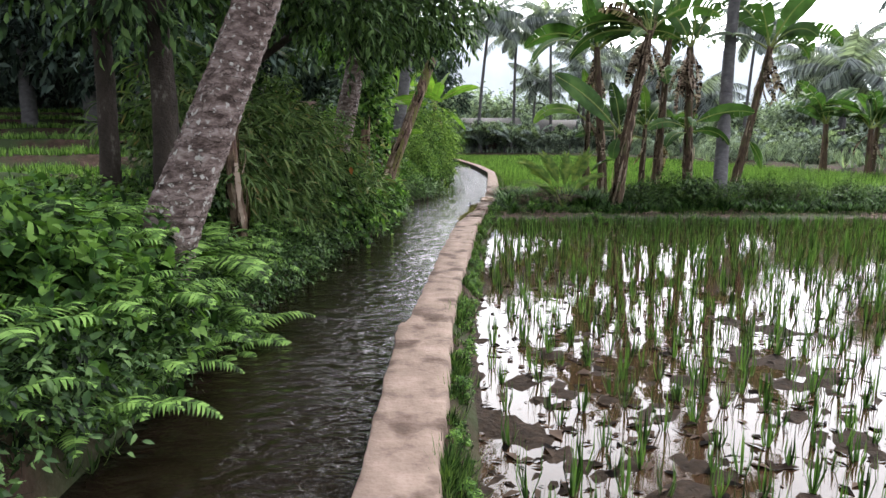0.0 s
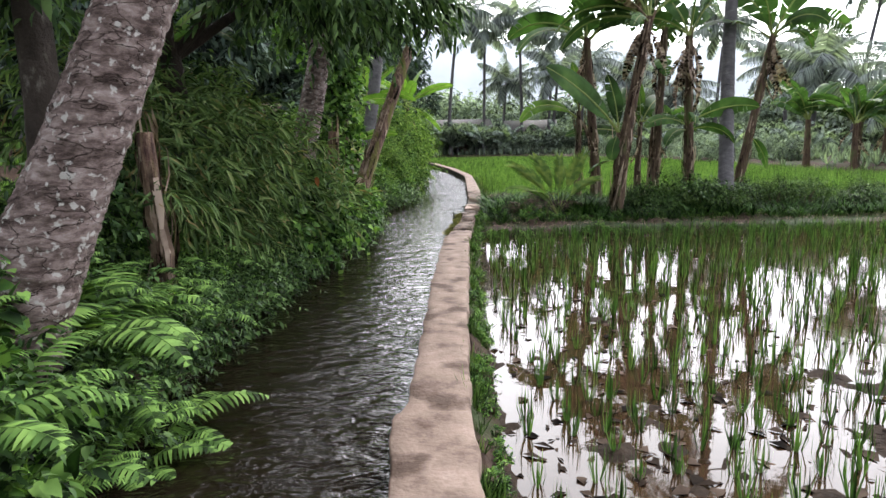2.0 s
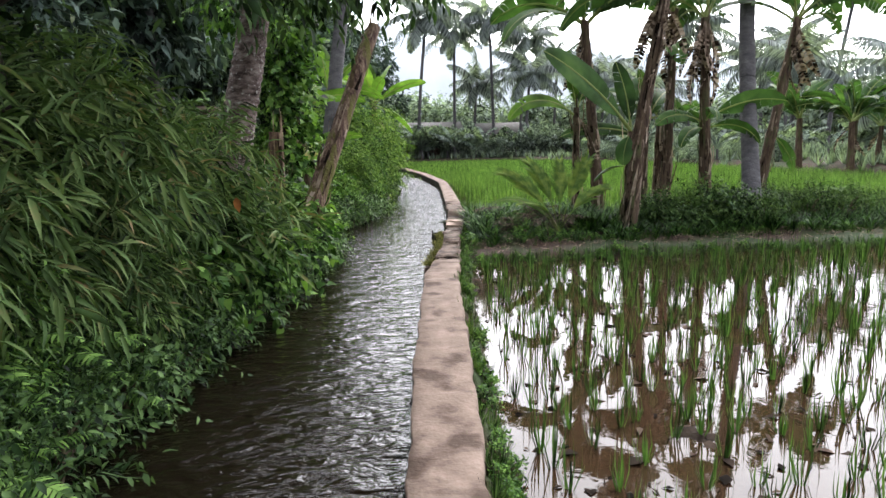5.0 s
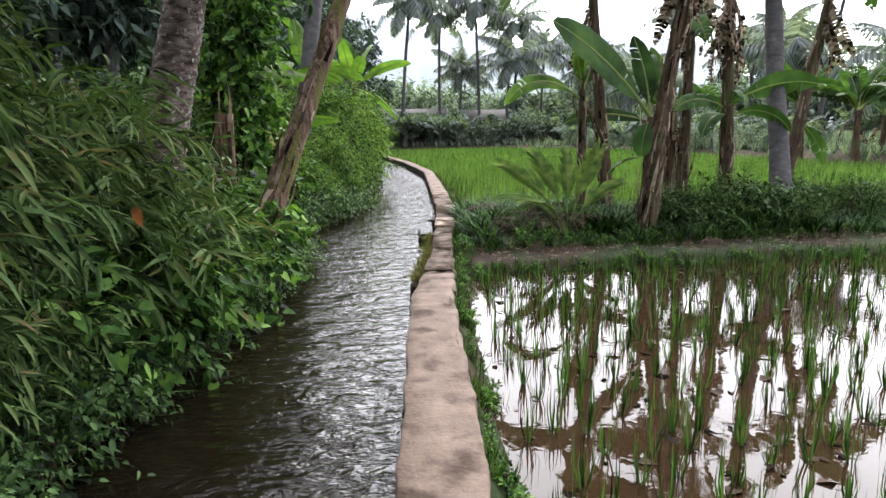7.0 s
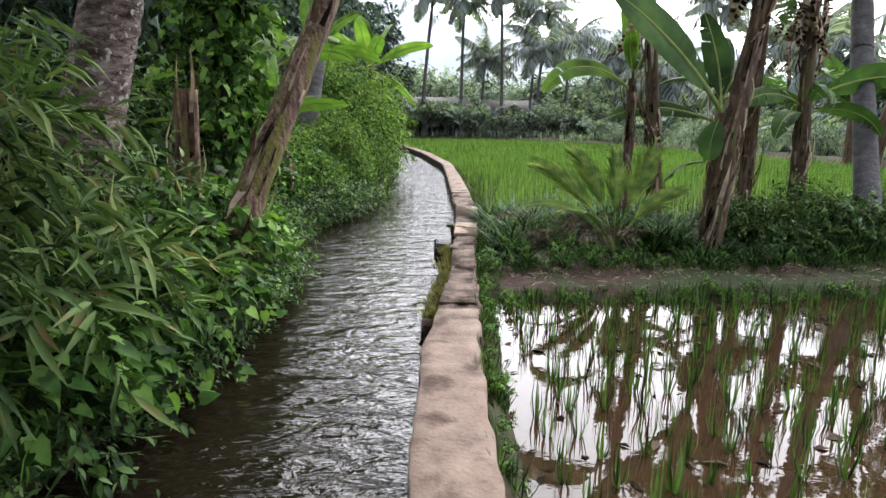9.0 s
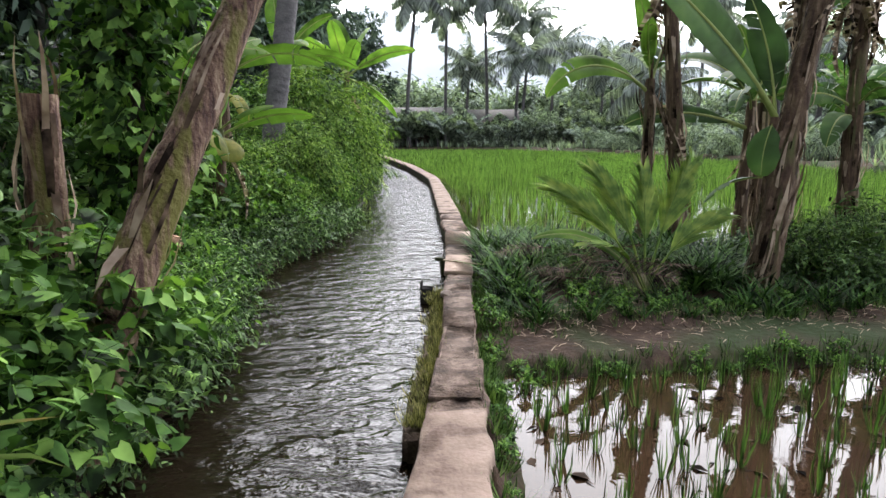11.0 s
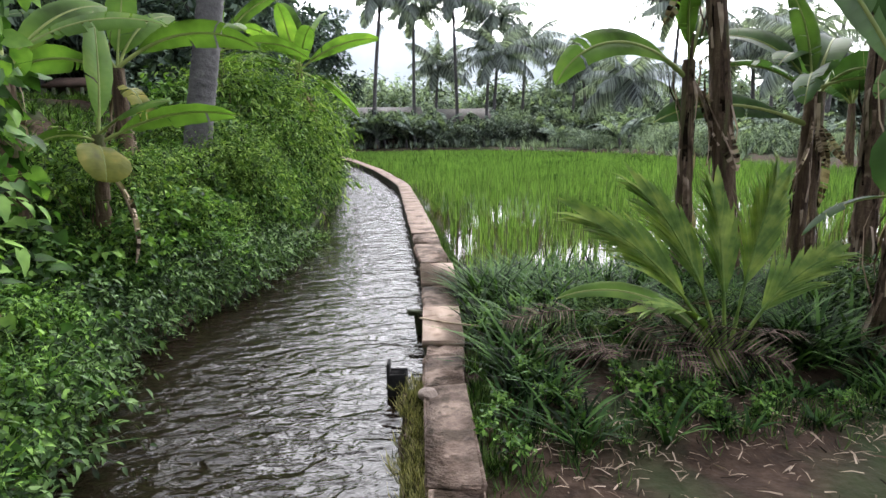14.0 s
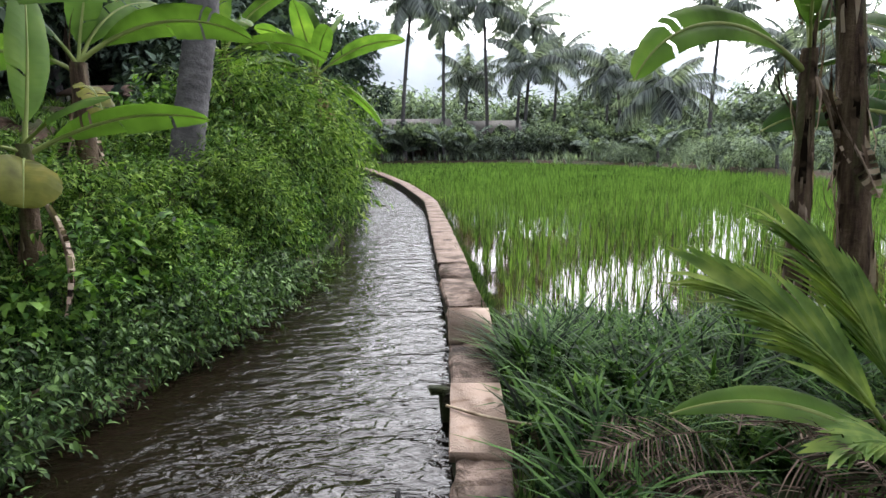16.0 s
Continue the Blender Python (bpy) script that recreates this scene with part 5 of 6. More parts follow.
orange = s.make("dead_leaf", M_ORANGE)
orange.matrix_basis = pose(-1.4, 9.54, 1.1)
tagged(orange, "small withered orange leaf caught in the bamboo", "dead leaf")
place(darks, rows_d, 0.78)

hedges = [shrub("shrub", 85, 0.9, 1.9, 420, 6, 0.12, 0.36, M_YELLOWLEAF, "yellow-green leafy shrub overgrowing the canal edge", "shrub", 0.5, LEAF_NEAR, 0.35, 0.8, 10, "hedge along the canal"),
          shrub("shrub", 86, 0.95, 1.7, 420, 6, 0.115, 0.45, M_WEED, "green leafy shrub overgrowing the canal edge", "shrub", 0.5, LEAF_NEAR, 0.35, 0.8, 10, "hedge along the canal")]
rows = []
for i in range(54):
    y = 17.6 + i * 0.3
    d = (0.5, 1.0, 2.0)[i % 3] + rng.uniform(-0.15, 0.15)
    x = float(bank(y)) - d
    size = rng.uniform(0.75, 1.05) * ((0.95, 1.6, 1.75)[i % 3] if 22.0 < y < 29.5 else (0.6, 0.9, 1.1)[i % 3])
    rows.append((int(rng.integers(0, 2)), x, y, h1(x, y) - 0.05, rng.uniform(0, 360), size))
place(hedges, rows, 0.7)
tall_hedges = [shrub("tall_shrub", 87, 1.15, 3.1, 760, 7, 0.17, 0.25, M_YELLOWLEAF, "tall yellow-green shrub leaning out over the canal", "shrub", 0.85, LEAF_NEAR, 0.7, 0.7, 20, "tall shrubs by the canal"),
               shrub("tall_shrub", 88, 1.1, 2.8, 700, 7, 0.15, 0.34, M_WEED, "tall green shrub by the canal", "shrub", 0.8, LEAF_NEAR, 0.6, 0.75, 20, "tall shrubs by the canal")]
rows = []
for i in range(11):
    y = 20.8 + i * 0.82
    x = float(bank(y)) - (0.55, 1.5)[i % 2] + rng.uniform(-0.1, 0.1)
    rows.append((i % 2 if i % 3 else 0, x, y, h1(x, y) - 0.1, rng.uniform(0, 360), rng.uniform(0.72, 1.08) * (0.72 if y < 22.5 else 1.0)))
place(tall_hedges, rows, 0.88)
vines = [shrub("leafy_vine", 89, 0.5, 0.95, 230, 6, 0.1, 0.7, M_WEED, "tangle of broad-leaved vines at the foot of the dead stem", "vine", 0.7, LEAF_HEART, 0.3, 0.8, 9, "bank vines")]
rows = []
for i in range(15):
    y = 9.8 + i * 0.24
    x = float(bank(y)) - rng.uniform(0.1, 0.55)
    rows.append((0, x, y, h1(x, y) - 0.1, rng.uniform(0, 360), rng.uniform(0.75, 1.1)))
for i in range(8):
    y = 13.4 + i * 0.5
    x = float(bank(y)) - rng.uniform(0.7, 1.6)
    rows.append((0, x, y, h1(x, y) - 0.1, rng.uniform(0, 360), rng.uniform(0.7, 1.1)))
for i in range(9):
    y = 16.9 + i * 0.6
    x = float(bank(y)) - rng.uniform(0.4, 1.0)
    rows.append((0, x, y, h1(x, y) - 0.05, rng.uniform(0, 360), rng.uniform(0.7, 1.05)))
place(vines, rows)
edge = [shrub("edge_weed", 93, 0.3, 0.28, 120, 6, 0.062, 0.45, M_DARKLEAF, "leafy weeds trailing over the water's edge", "weeds", 0.8, LEAF_NEAR, 0.22, 0.8, 7, "waterside weeds")]
rows = []
for i in range(100):
    y = 0.9 + i * 0.2
    x = float(bank(y)) - rng.uniform(-0.02, 0.28)
    rows.append((0, x, y, max(h1(x, y), CANAL_Z) - 0.03, rng.uniform(0, 360), rng.uniform(0.7, 1.25) * (1.1 if y < 4.9 else 1.0)))
place(edge, rows)

# ---- right bank and bund growth ----
clumps = [shrub("bush", 91, 0.5, 0.6, 200, 6, 0.1, 0.22, M_GRASS, "low dark green bush under the bananas", "bush", 0.5, LEAF_NEAR, 0.3, 0.8, 7, "bushes on the bund"),
          shrub("bush", 92, 0.5, 0.55, 200, 6, 0.09, 0.45, M_DARKLEAF, "low leafy bush under the bananas", "bush", 0.5, LEAF_NEAR, 0.25, 0.8, 7, "bushes on the bund")]
rows = [(0, 5.6, 15.2, h1(5.6, 15.2), 10, 1.25), (1, 6.1, 15.3, h1(6.1, 15.3), 70, 1.1), (0, 5.1, 15.4, h1(5.1, 15.4), 130, 1.0)]
for i in range(30):
    x, y = rng.uniform(4.4, 14), rng.uniform(15.2, 17.2)
    rows.append((i, x, y, h1(x, y), rng.uniform(0, 360), rng.uniform(0.6, 1.0)))
for i in range(20):
    x, y = rng.uniform(3.2, 7.0), rng.uniform(14.8, 15.9)
    if math.hypot(x - 2.9, y - 14.9) > 0.55 and math.hypot(x - 4.13, y - 14.9) > 0.4:
        rows.append((i, x, y, h1(x, y) - 0.05, rng.uniform(0, 360), rng.uniform(0.4, 0.95)))
for i in range(9):
    y = rng.uniform(15.6, 18.0)
    x = float(wall_r(y)) + rng.uniform(0.35, 1.3)
    rows.append((i, x, y, h1(x, y) - 0.1, rng.uniform(0, 360), rng.uniform(0.35, 0.6)))
place(clumps, rows)

# grass along the wall, on the bund and strip
n = 9000
gy_ = np.where(rng.random(n) < 0.75, rng.uniform(-1, 22, n), rng.uniform(22, 60, n))
gx_ = wall_r(gy_) + np.abs(rng.normal(0, np.where(gy_ < 12.8, 0.065, 0.13), n)) + 0.01
keep = wobble(gx_, gy_, 3.7, 2) + wobble(gx_, gy_, 9.0, 1) * 0.6 + rng.normal(0, 0.3, n) > np.where(gy_ < 13, 0.5, 0.0)
gx_, gy_ = gx_[keep], gy_[keep]
n = len(gx_)
tuft_field(rng, gx_, gy_, height(gx_, gy_) - 0.01, 7, rng.uniform(0.04, 0.17, n) * (1 + 0.5 * wobble(gx_, gy_, 2.2, 6)), 0.008, 1.2, M_GRASS, "grass_edge", "short weedy grass along the canal wall")
n = 3200
gx_, gy_ = rng.uniform(1.3, 20, n), rng.uniform(14.25, 17.5, n)
keep = (gx_ > wall_r(gy_) + 0.05) & (np.hypot(gx_ - 2.2, gy_ - 15.1) > 0.6) & ((wobble(gx_, gy_, 1.6, 3) > -0.25) | (gx_ > 5))
gx_, gy_ = gx_[keep], gy_[keep]
tuft_field(rng, gx_, gy_, height(gx_, gy_) - 0.01, 9, rng.uniform(0.15, 0.45, len(gx_)) * np.where(np.hypot(gx_ - 2.9, gy_ - 14.8) < 0.8, 0.5, 1.0), 0.024, 0.8, M_LUSH, "grass_strip", "tall green grass under the bananas", ARCH)
n = 2600
gx_ = rng.uniform(1.2, 20, n) ** 0.9
gy_ = np.where(rng.random(n) < 0.5, rng.normal(13.4, 0.07, n), rng.normal(14.38, 0.14, n))
keep = gx_ > wall_r(gy_) + 0.05
gx_, gy_ = gx_[keep], gy_[keep]
tuft_field(rng, gx_, gy_, height(gx_, gy_) - 0.01, 6, rng.uniform(0.05, 0.18, len(gx_)), 0.008, 1.0, M_GRASS, "grass_bund", "short grass fringing the bund path")

n = 620
cx_, cy_ = rng.uniform(1.5, 4.2, 75), rng.uniform(15.0, 18.2, 75)
which = rng.integers(0, 75, n)
gx_, gy_ = cx_[which] + rng.normal(0, 0.1, n), cy_[which] + rng.normal(0, 0.1, n)
keep = (gx_ > wall_r(gy_) + 0.15) & (np.hypot(gx_ - 2.9, gy_ - 14.9) > 0.5) & (np.hypot(gx_ - 2.2, gy_ - 15.2) > 0.55)
gx_, gy_ = gx_[keep], gy_[keep]
tuft_field(rng, gx_, gy_, height(gx_, gy_) - 0.01, 9, rng.uniform(0.25, 0.7, len(gx_)), 0.026, 0.9, M_LUSH, "grass_lush", "lush long-bladed grass beside the wall", ARCH)
small_weeds = [shrub("weed", 74, 0.12, 0.14, 26, 5, 0.05, 0.55, M_WEED, "small leafy weed beside the wall", "weeds", 0.4, LEAF_NEAR, 0.09, 0.8, 4, "weeds beside the wall")]
rows = []
for i in range(210):
    y = rng.uniform(0.8, 18.5) if i % 3 else rng.uniform(14.6, 18.5)
    x = float(wall_r(y)) + (rng.uniform(0.04, 0.17) if y < 13.2 else rng.uniform(0.08, 0.4) if y < 14.6 else rng.uniform(0.15, 1.6))
    if math.hypot(x - 2.2, y - 15.2) < 0.5:
        continue
    rows.append((0, x, y, h1(x, y), rng.uniform(0, 360), rng.uniform(0.4, 0.9) * (0.7 if y < 13.2 else 1.0 if y < 14.6 else 1.5)))
for i in range(22):
    x, y = rng.uniform(1.6, 3.4), rng.uniform(14.35, 15.3)
    rows.append((0, x, y, h1(x, y), rng.uniform(0, 360), rng.uniform(0.4, 1.0)))
for i in range(80):
    x = rng.uniform(1.3, 9)
    y = 13.36 + rng.normal(0, 0.06) if i % 3 else 14.45 + rng.normal(0, 0.12)
    rows.append((0, x, y, h1(x, y), rng.uniform(0, 360), rng.uniform(0.3, 0.75)))
place(small_weeds, rows)
n = 700
ys = rng.uniform(0, 34, n)
ys = ys + 0.5 * np.sin(ys * 2.3)
xs = bank(ys) - rng.normal(0.08, 0.08, n)
tuft_field(rng, xs, ys, np.maximum(height(xs, ys), CANAL_Z) - 0.01, 9, rng.uniform(0.08, 0.26, n), 0.01, 1.6, M_GRASS, "grass_waterline", "dark grass hanging over the water's edge", BLADE)

# ---- rice ----
xs, ys = np.meshgrid(np.arange(0.2, 20, 0.24), np.arange(-1.5, 13.2, 0.26))
xs, ys = xs.ravel() + rng.normal(0, 0.035, xs.size), ys.ravel() + rng.normal(0, 0.035, xs.size)
keep = (xs > wall_r(ys) + 0.3) & (rng.random(xs.size) < 0.86)
xs, ys = xs[keep], ys[keep]
tuft_field(rng, xs, ys, np.full(len(xs), PADDY_Z - 0.03), 11, rng.uniform(0.2, 0.4, len(xs)), 0.011, 0.3, M_SEEDLING, "rice_seedlings", "young rice seedlings in rows standing in water")
xs, ys = np.meshgrid(np.arange(-4, 22, 0.25), np.arange(17.3, 40, 0.25))
xs, ys = xs.ravel() + rng.normal(0, 0.03, xs.size), ys.ravel() + rng.normal(0, 0.03, xs.size)
keep = (xs > wall_r(ys) + 0.3) & (xs < field_edge(ys))
xs, ys = xs[keep], ys[keep]
tuft_field(rng, xs, ys, np.full(len(xs), FIELD_Z - 0.03), 9, rng.uniform(0.3, 0.45, len(xs)), 0.011, 0.25, M_RICE, "rice_crop", "dense bright green rice crop")
xs, ys = np.meshgrid(np.arange(-6, 20, 0.3), np.arange(40, 68, 0.34))
xs, ys = xs.ravel() + rng.normal(0, 0.05, xs.size), ys.ravel() + rng.normal(0, 0.05, xs.size)
keep = (xs > wall_r(ys) + 0.3) & (xs < field_edge(ys)) & (ys + 0.12 * xs < 66)
xs, ys = xs[keep], ys[keep]
tuft_field(rng, xs, ys, np.full(len(xs), FIELD_Z - 0.03), 8, rng.uniform(0.3, 0.42, len(xs)), 0.03, 0.4, M_RICE, "rice_crop", "dense bright green rice crop, farther part")
# terraces
n = 26000
xs, ys = rng.uniform(-34, -4.5, n), rng.uniform(6, 36, n)
level = (-0.51 * xs + 0.86 * ys - 11.5) / 3.0
keep = (level < 0) | (level % 1.0 < 0.8)
xs, ys = xs[keep], ys[keep]
n = len(xs)
tuft_field(rng, xs, ys, height(xs, ys), 7, rng.uniform(0.14, 0.26, n), 0.03, 0.6, M_RICE, "terrace_rice", "green rice on the hillside terraces")
n = 5000
ys = rng.uniform(-3, 34, n)
xs = bank(ys) - rng.uniform(0, 4.0, n)
tuft_field(rng, xs, ys, height(xs, ys) - 0.01, 7, rng.uniform(0.1, 0.3, n), 0.011, 0.9, M_GRASS, "grass_bank", "rough grass on the canal bank", BLADE)

n = 6000
xs, ys = rng.uniform(-14, -2.2, n), rng.uniform(10, 36, n)
keep = xs > -0.36 * ys - 0.6
xs, ys = xs[keep], ys[keep]
n = len(xs)
tuft_field(rng, xs, ys, height(xs, ys) - 0.01, 8, rng.uniform(0.2, 0.5, n), 0.03, 0.8, M_GRASS, "grass_slope", "rough dark grass behind the canal bank", ARCH)

# ---- distance ----
far_bananas = []
for k in range(3):
    r = np.random.default_rng(100 + k)
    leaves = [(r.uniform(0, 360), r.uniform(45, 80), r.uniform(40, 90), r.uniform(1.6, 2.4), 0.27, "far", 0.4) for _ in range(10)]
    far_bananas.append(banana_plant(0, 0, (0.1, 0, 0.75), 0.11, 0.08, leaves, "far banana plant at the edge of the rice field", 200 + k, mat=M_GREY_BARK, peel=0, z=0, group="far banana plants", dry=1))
rows = []
for i in range(84):
    x = rng.uniform(2, 24)
    y = 69 - 0.12 * x + rng.uniform(0, 5)
    rows.append((i, x, y, 0.1, rng.uniform(0, 360), rng.uniform(0.8, 1.6)))
for i in range(34):
    y = rng.uniform(20, 62)
    x = float(field_edge(y)) + rng.uniform(1.5, 12)
    rows.append((i, x, y, 0.1, rng.uniform(0, 360), rng.uniform(0.8, 1.3)))
place(far_bananas, rows)
big_bananas = []
for k in range(2):
    r = np.random.default_rng(110 + k)
    leaves = [(r.uniform(0, 360), r.uniform(40, 80), r.uniform(50, 100), r.uniform(1.8, 2.6), 0.3, "green", 0.4) for _ in range(10)]
    big_bananas.append(banana_plant(0, 0, (0.1, 0, 1.8), 0.14, 0.1, leaves, "large dark banana plant beyond the rice field", 210 + k, peel=0, z=0, group="large banana plants", dry=2))
place(big_bananas, [(i, 19.5 + 0.75 * i + rng.uniform(-0.5, 0.5), 30 - 0.35 * i + rng.uniform(-2, 4), 0.1, rng.uniform(0, 360), rng.uniform(0.9, 1.25)) for i in range(18)])

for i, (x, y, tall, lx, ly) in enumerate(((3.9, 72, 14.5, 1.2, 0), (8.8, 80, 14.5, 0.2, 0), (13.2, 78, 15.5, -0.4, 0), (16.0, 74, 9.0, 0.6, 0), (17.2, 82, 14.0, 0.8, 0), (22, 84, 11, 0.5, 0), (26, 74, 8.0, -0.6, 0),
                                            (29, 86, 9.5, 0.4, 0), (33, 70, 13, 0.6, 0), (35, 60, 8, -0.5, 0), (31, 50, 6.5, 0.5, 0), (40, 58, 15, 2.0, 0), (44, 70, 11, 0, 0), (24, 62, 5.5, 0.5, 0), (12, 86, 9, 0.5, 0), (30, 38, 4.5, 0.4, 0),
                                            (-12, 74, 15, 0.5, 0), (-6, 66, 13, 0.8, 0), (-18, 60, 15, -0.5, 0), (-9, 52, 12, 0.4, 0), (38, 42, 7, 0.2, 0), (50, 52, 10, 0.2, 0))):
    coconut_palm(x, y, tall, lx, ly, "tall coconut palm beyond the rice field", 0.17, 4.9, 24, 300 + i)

# shrubs, far bananas and far grass share the leaf colour with haze in it
far_shrubs = [shrub("far_shrub", 95, 2.0, 2.4, 420, 6, 0.34, 0.4, M_HAZED_LEAF, "shrub beyond the rice field, haze painted into its grey-green", "shrub", 0.4, LEAF_FAR, 0.9, 0.8, 9, "far shrubs"),
              shrub("far_shrub", 96, 1.8, 1.4, 380, 6, 0.3, 0.3, M_HAZED_LEAF, "low shrub beyond the rice field, haze painted into its grey-green", "shrub", 0.4, LEAF_FAR, 0.7, 0.8, 9, "far shrubs")]
rows = []
for i in range(40):
    x = rng.uniform(-10, 40)
    y = 70 - 0.12 * x + rng.uniform(-1, 6)
    rows.append((i, x, y, 0.0, rng.uniform(0, 360), rng.uniform(0.6, 1.2)))
for i in range(40):
    y = rng.uniform(18, 64)
    x = float(field_edge(y)) + rng.uniform(1.0, 9)
    rows.append((1, x, y, 0.0, rng.uniform(0, 360), rng.uniform(0.5, 0.9)))
for i in range(34):
    a = radians(-14 + i * 2.0)
    d = rng.uniform(96, 120)
    rows.append((0, d * math.sin(a), d * math.cos(a), 0.0, rng.uniform(0, 360), rng.uniform(2.2, 3.4)))
place(far_shrubs, rows)

rows = []
n = 5000
xs, ys = rng.uniform(-12, 60, n), rng.uniform(16, 84, n)
keep = (xs > field_edge(ys) + 0.3) | (ys + 0.12 * xs > 66.5)
xs, ys = xs[keep], ys[keep]
tuft_field(rng, xs, ys, height(xs, ys), 9, rng.uniform(0.4, 0.9, len(xs)), 0.09, 1.0, M_HAZED_LEAF, "grass_far", "tall grass beyond the rice field, paled by painted haze", BLADE)

forest = []
for k in range(3):
    r = np.random.default_rng(400 + k)
    crown = [(r.uniform(-2, 2), r.uniform(-2, 2), r.uniform(3.5, 10), r.uniform(1.4, 2.2), 110) for _ in range(10)]
    forest.append(broad_tree(0, 0, [(1.5, 0.5, 7), (-1.3, 0.4, 8), (0.2, -1.4, 6.5)], 0.22, 5.0, crown, "tall dark forest tree on the far bank", M_GREY_BARK, M_FOREST, 410 + k, 0.5, 0.4, 6, template=LEAF_FAR, droop=0.4))
    tagged(forest[-1], group="forest trees")
rows = []
for i in range(90):
    a = radians(rng.uniform(-80, 8))
    dist = rng.uniform(30, 52) if a < -0.35 else rng.uniform(46, 90)
    x, y = dist * math.sin(a), dist * math.cos(a)
    if x > float(bank(min(y, 80))) - 4 or math.hypot(x + 8.3, y - 36) < 6 or abs(x + 0.339 * (y - 12.6) - 0.55) < 2.2:
        continue
    rows.append((i, x, y, h1(x, y) - 0.2, rng.uniform(0, 360), rng.uniform(0.8, 1.3)))
for i in range(26):
    x, y = rng.uniform(-14, -6), rng.uniform(20, 48)
    if abs(x + 0.339 * (y - 12.6) - 0.55) < 2.2 and y < 40:
        continue
    rows.append((i, x, y, h1(x, y) - 0.2, rng.uniform(0, 360), rng.uniform(0.7, 1.0)))
for i, (x, y, size) in enumerate(((-3.4, 33, 0.75), (-3.8, 39, 0.85), (-4.4, 45, 0.95), (-5.6, 51, 1.05), (-6.4, 58, 1.15), (-4.6, 66, 1.2), (-1.5, 74, 1.2), (-8, 44, 1.1))):
    rows.append((i, x, y, h1(x, y) - 0.2, 40 * i, size))
for i in range(18):
    a, dist = radians(-24 - 2.6 * i), 34 + 3 * (i % 3)
    x, y = dist * math.sin(a), dist * math.cos(a)
    rows.append((i, x, y, h1(x, y) - 0.2, 70 * i, 0.9 + 0.1 * (i % 4)))
place(forest, rows)
thickets = [shrub("forest_shrub", 97, 2.2, 3.6, 420, 6, 0.42, 0.4, M_FOREST, "dark undergrowth at the foot of the forest", "shrub", 0.4, LEAF_FAR, 0.9, 0.8, 10, "forest undergrowth")]
rows = []
for i in range(40):
    a, dist = radians(-16 - 1.6 * i), 33 + 4 * (i % 3)
    x, y = dist * math.sin(a), dist * math.cos(a)
    if math.hypot(x + 8.3, y - 36) > 5:
        rows.append((0, x, y, h1(x, y) - 0.2, 50 * i, 0.8 + 0.15 * (i % 3)))
place(thickets, rows)


def ridge(dist, low, tall, seed, name, span=(-80, 80)):
    a = np.radians(np.linspace(*span, 240))
    deg = np.degrees(a)
    top = low + tall * (0.5 + 0.3 * np.sin(deg * 0.09 + seed) + 0.14 * np.sin(deg * 0.23 + 2 * seed) + 0.05 * np.sin(deg * 0.7 + seed) + 0.02 * np.sin(deg * 2.1))
    rows_ = []
    for f, d in ((0, dist * 0.8), (0.55, dist * 0.93), (1.0, dist), (0.0, dist * 1.3)):
        rows_.append(np.stack([np.sin(a) * d, np.cos(a) * d, top * f - 2], -1))
    v = np.stack(rows_, 1)
    i = np.arange(len(a) - 1)[:, None] * 4
    j = np.arange(3)[None, :]
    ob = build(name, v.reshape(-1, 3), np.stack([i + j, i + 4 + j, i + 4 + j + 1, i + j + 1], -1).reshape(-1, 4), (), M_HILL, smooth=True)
    return tagged(ob, "distant hills with the mist painted in as pale blue-grey", "hills", kind="structure")


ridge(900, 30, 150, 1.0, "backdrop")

# ---- small things ----
def floating_debris():
    rng = np.random.default_rng(500)
    n = 1700
    y = rng.uniform(0.8, 13, n)
    y = np.where(rng.random(n) < 0.75, 1.0 + np.abs(rng.normal(0, 3.0, n)), y)
    x = wall_r(y) + 0.22 + np.abs(rng.normal(0, 2.2, n))
    a = rng.uniform(0, 6.28, n)
    s = Soup()
    d = np.stack([np.cos(a), np.sin(a), rng.normal(0, 0.08, n)], -1)
    size = rng.uniform(0.02, 0.16, n)
    s.scatter(LEAF_FAR, np.stack([x, y, np.full(n, PADDY_Z + 0.006)], -1), d, np.array([0, 0, 1.0]) + 0.15 * rng.normal(0, 1, (n, 3)), size, size * rng.uniform(0.12, 0.6, n))
    return tagged(s.make("plant_debris", M_ROT), "dark rotting leaf scraps on the paddy water", "debris", kind="stuff")


floating_debris()


def litter():
    rng = np.random.default_rng(501)
    n = 4200
    x = rng.uniform(1.3, 12, n)
    y = np.where(rng.random(n) < 0.7, rng.normal(14.35, 0.22, n), rng.uniform(13.6, 15.6, n))
    a = rng.uniform(0, 6.28, n)
    s = Soup()
    size = rng.uniform(0.03, 0.15, n)
    d = np.stack([np.cos(a), np.sin(a), rng.normal(0.05, 0.15, n)], -1)
    s.scatter(STRIP, np.stack([x, y, height(x, y) + 0.012], -1), d, np.array([0, 0, 1.0]) + 0.3 * rng.normal(0, 1, (n, 3)), size, rng.uniform(0.003, 0.011, n))
    return tagged(s.make("straw_litter", M_DRY), "dry straw and twigs strewn on the bund", "litter", kind="stuff")


litter()


def ledge_grass():
    rng = np.random.default_rng(502)
    n = 480
    y = rng.uniform(12.3, 15.2, n)
    x = wall_l(y) - np.abs(rng.normal(0.04, 0.05, n))
    tuft_field(rng, x, y, np.full(n, -0.08), 9, rng.uniform(0.04, 0.11, n), 0.006, 1.3, M_OCHRE, "grass_ledge", "dry yellowish grass on the broken wall footing")


ledge_grass()

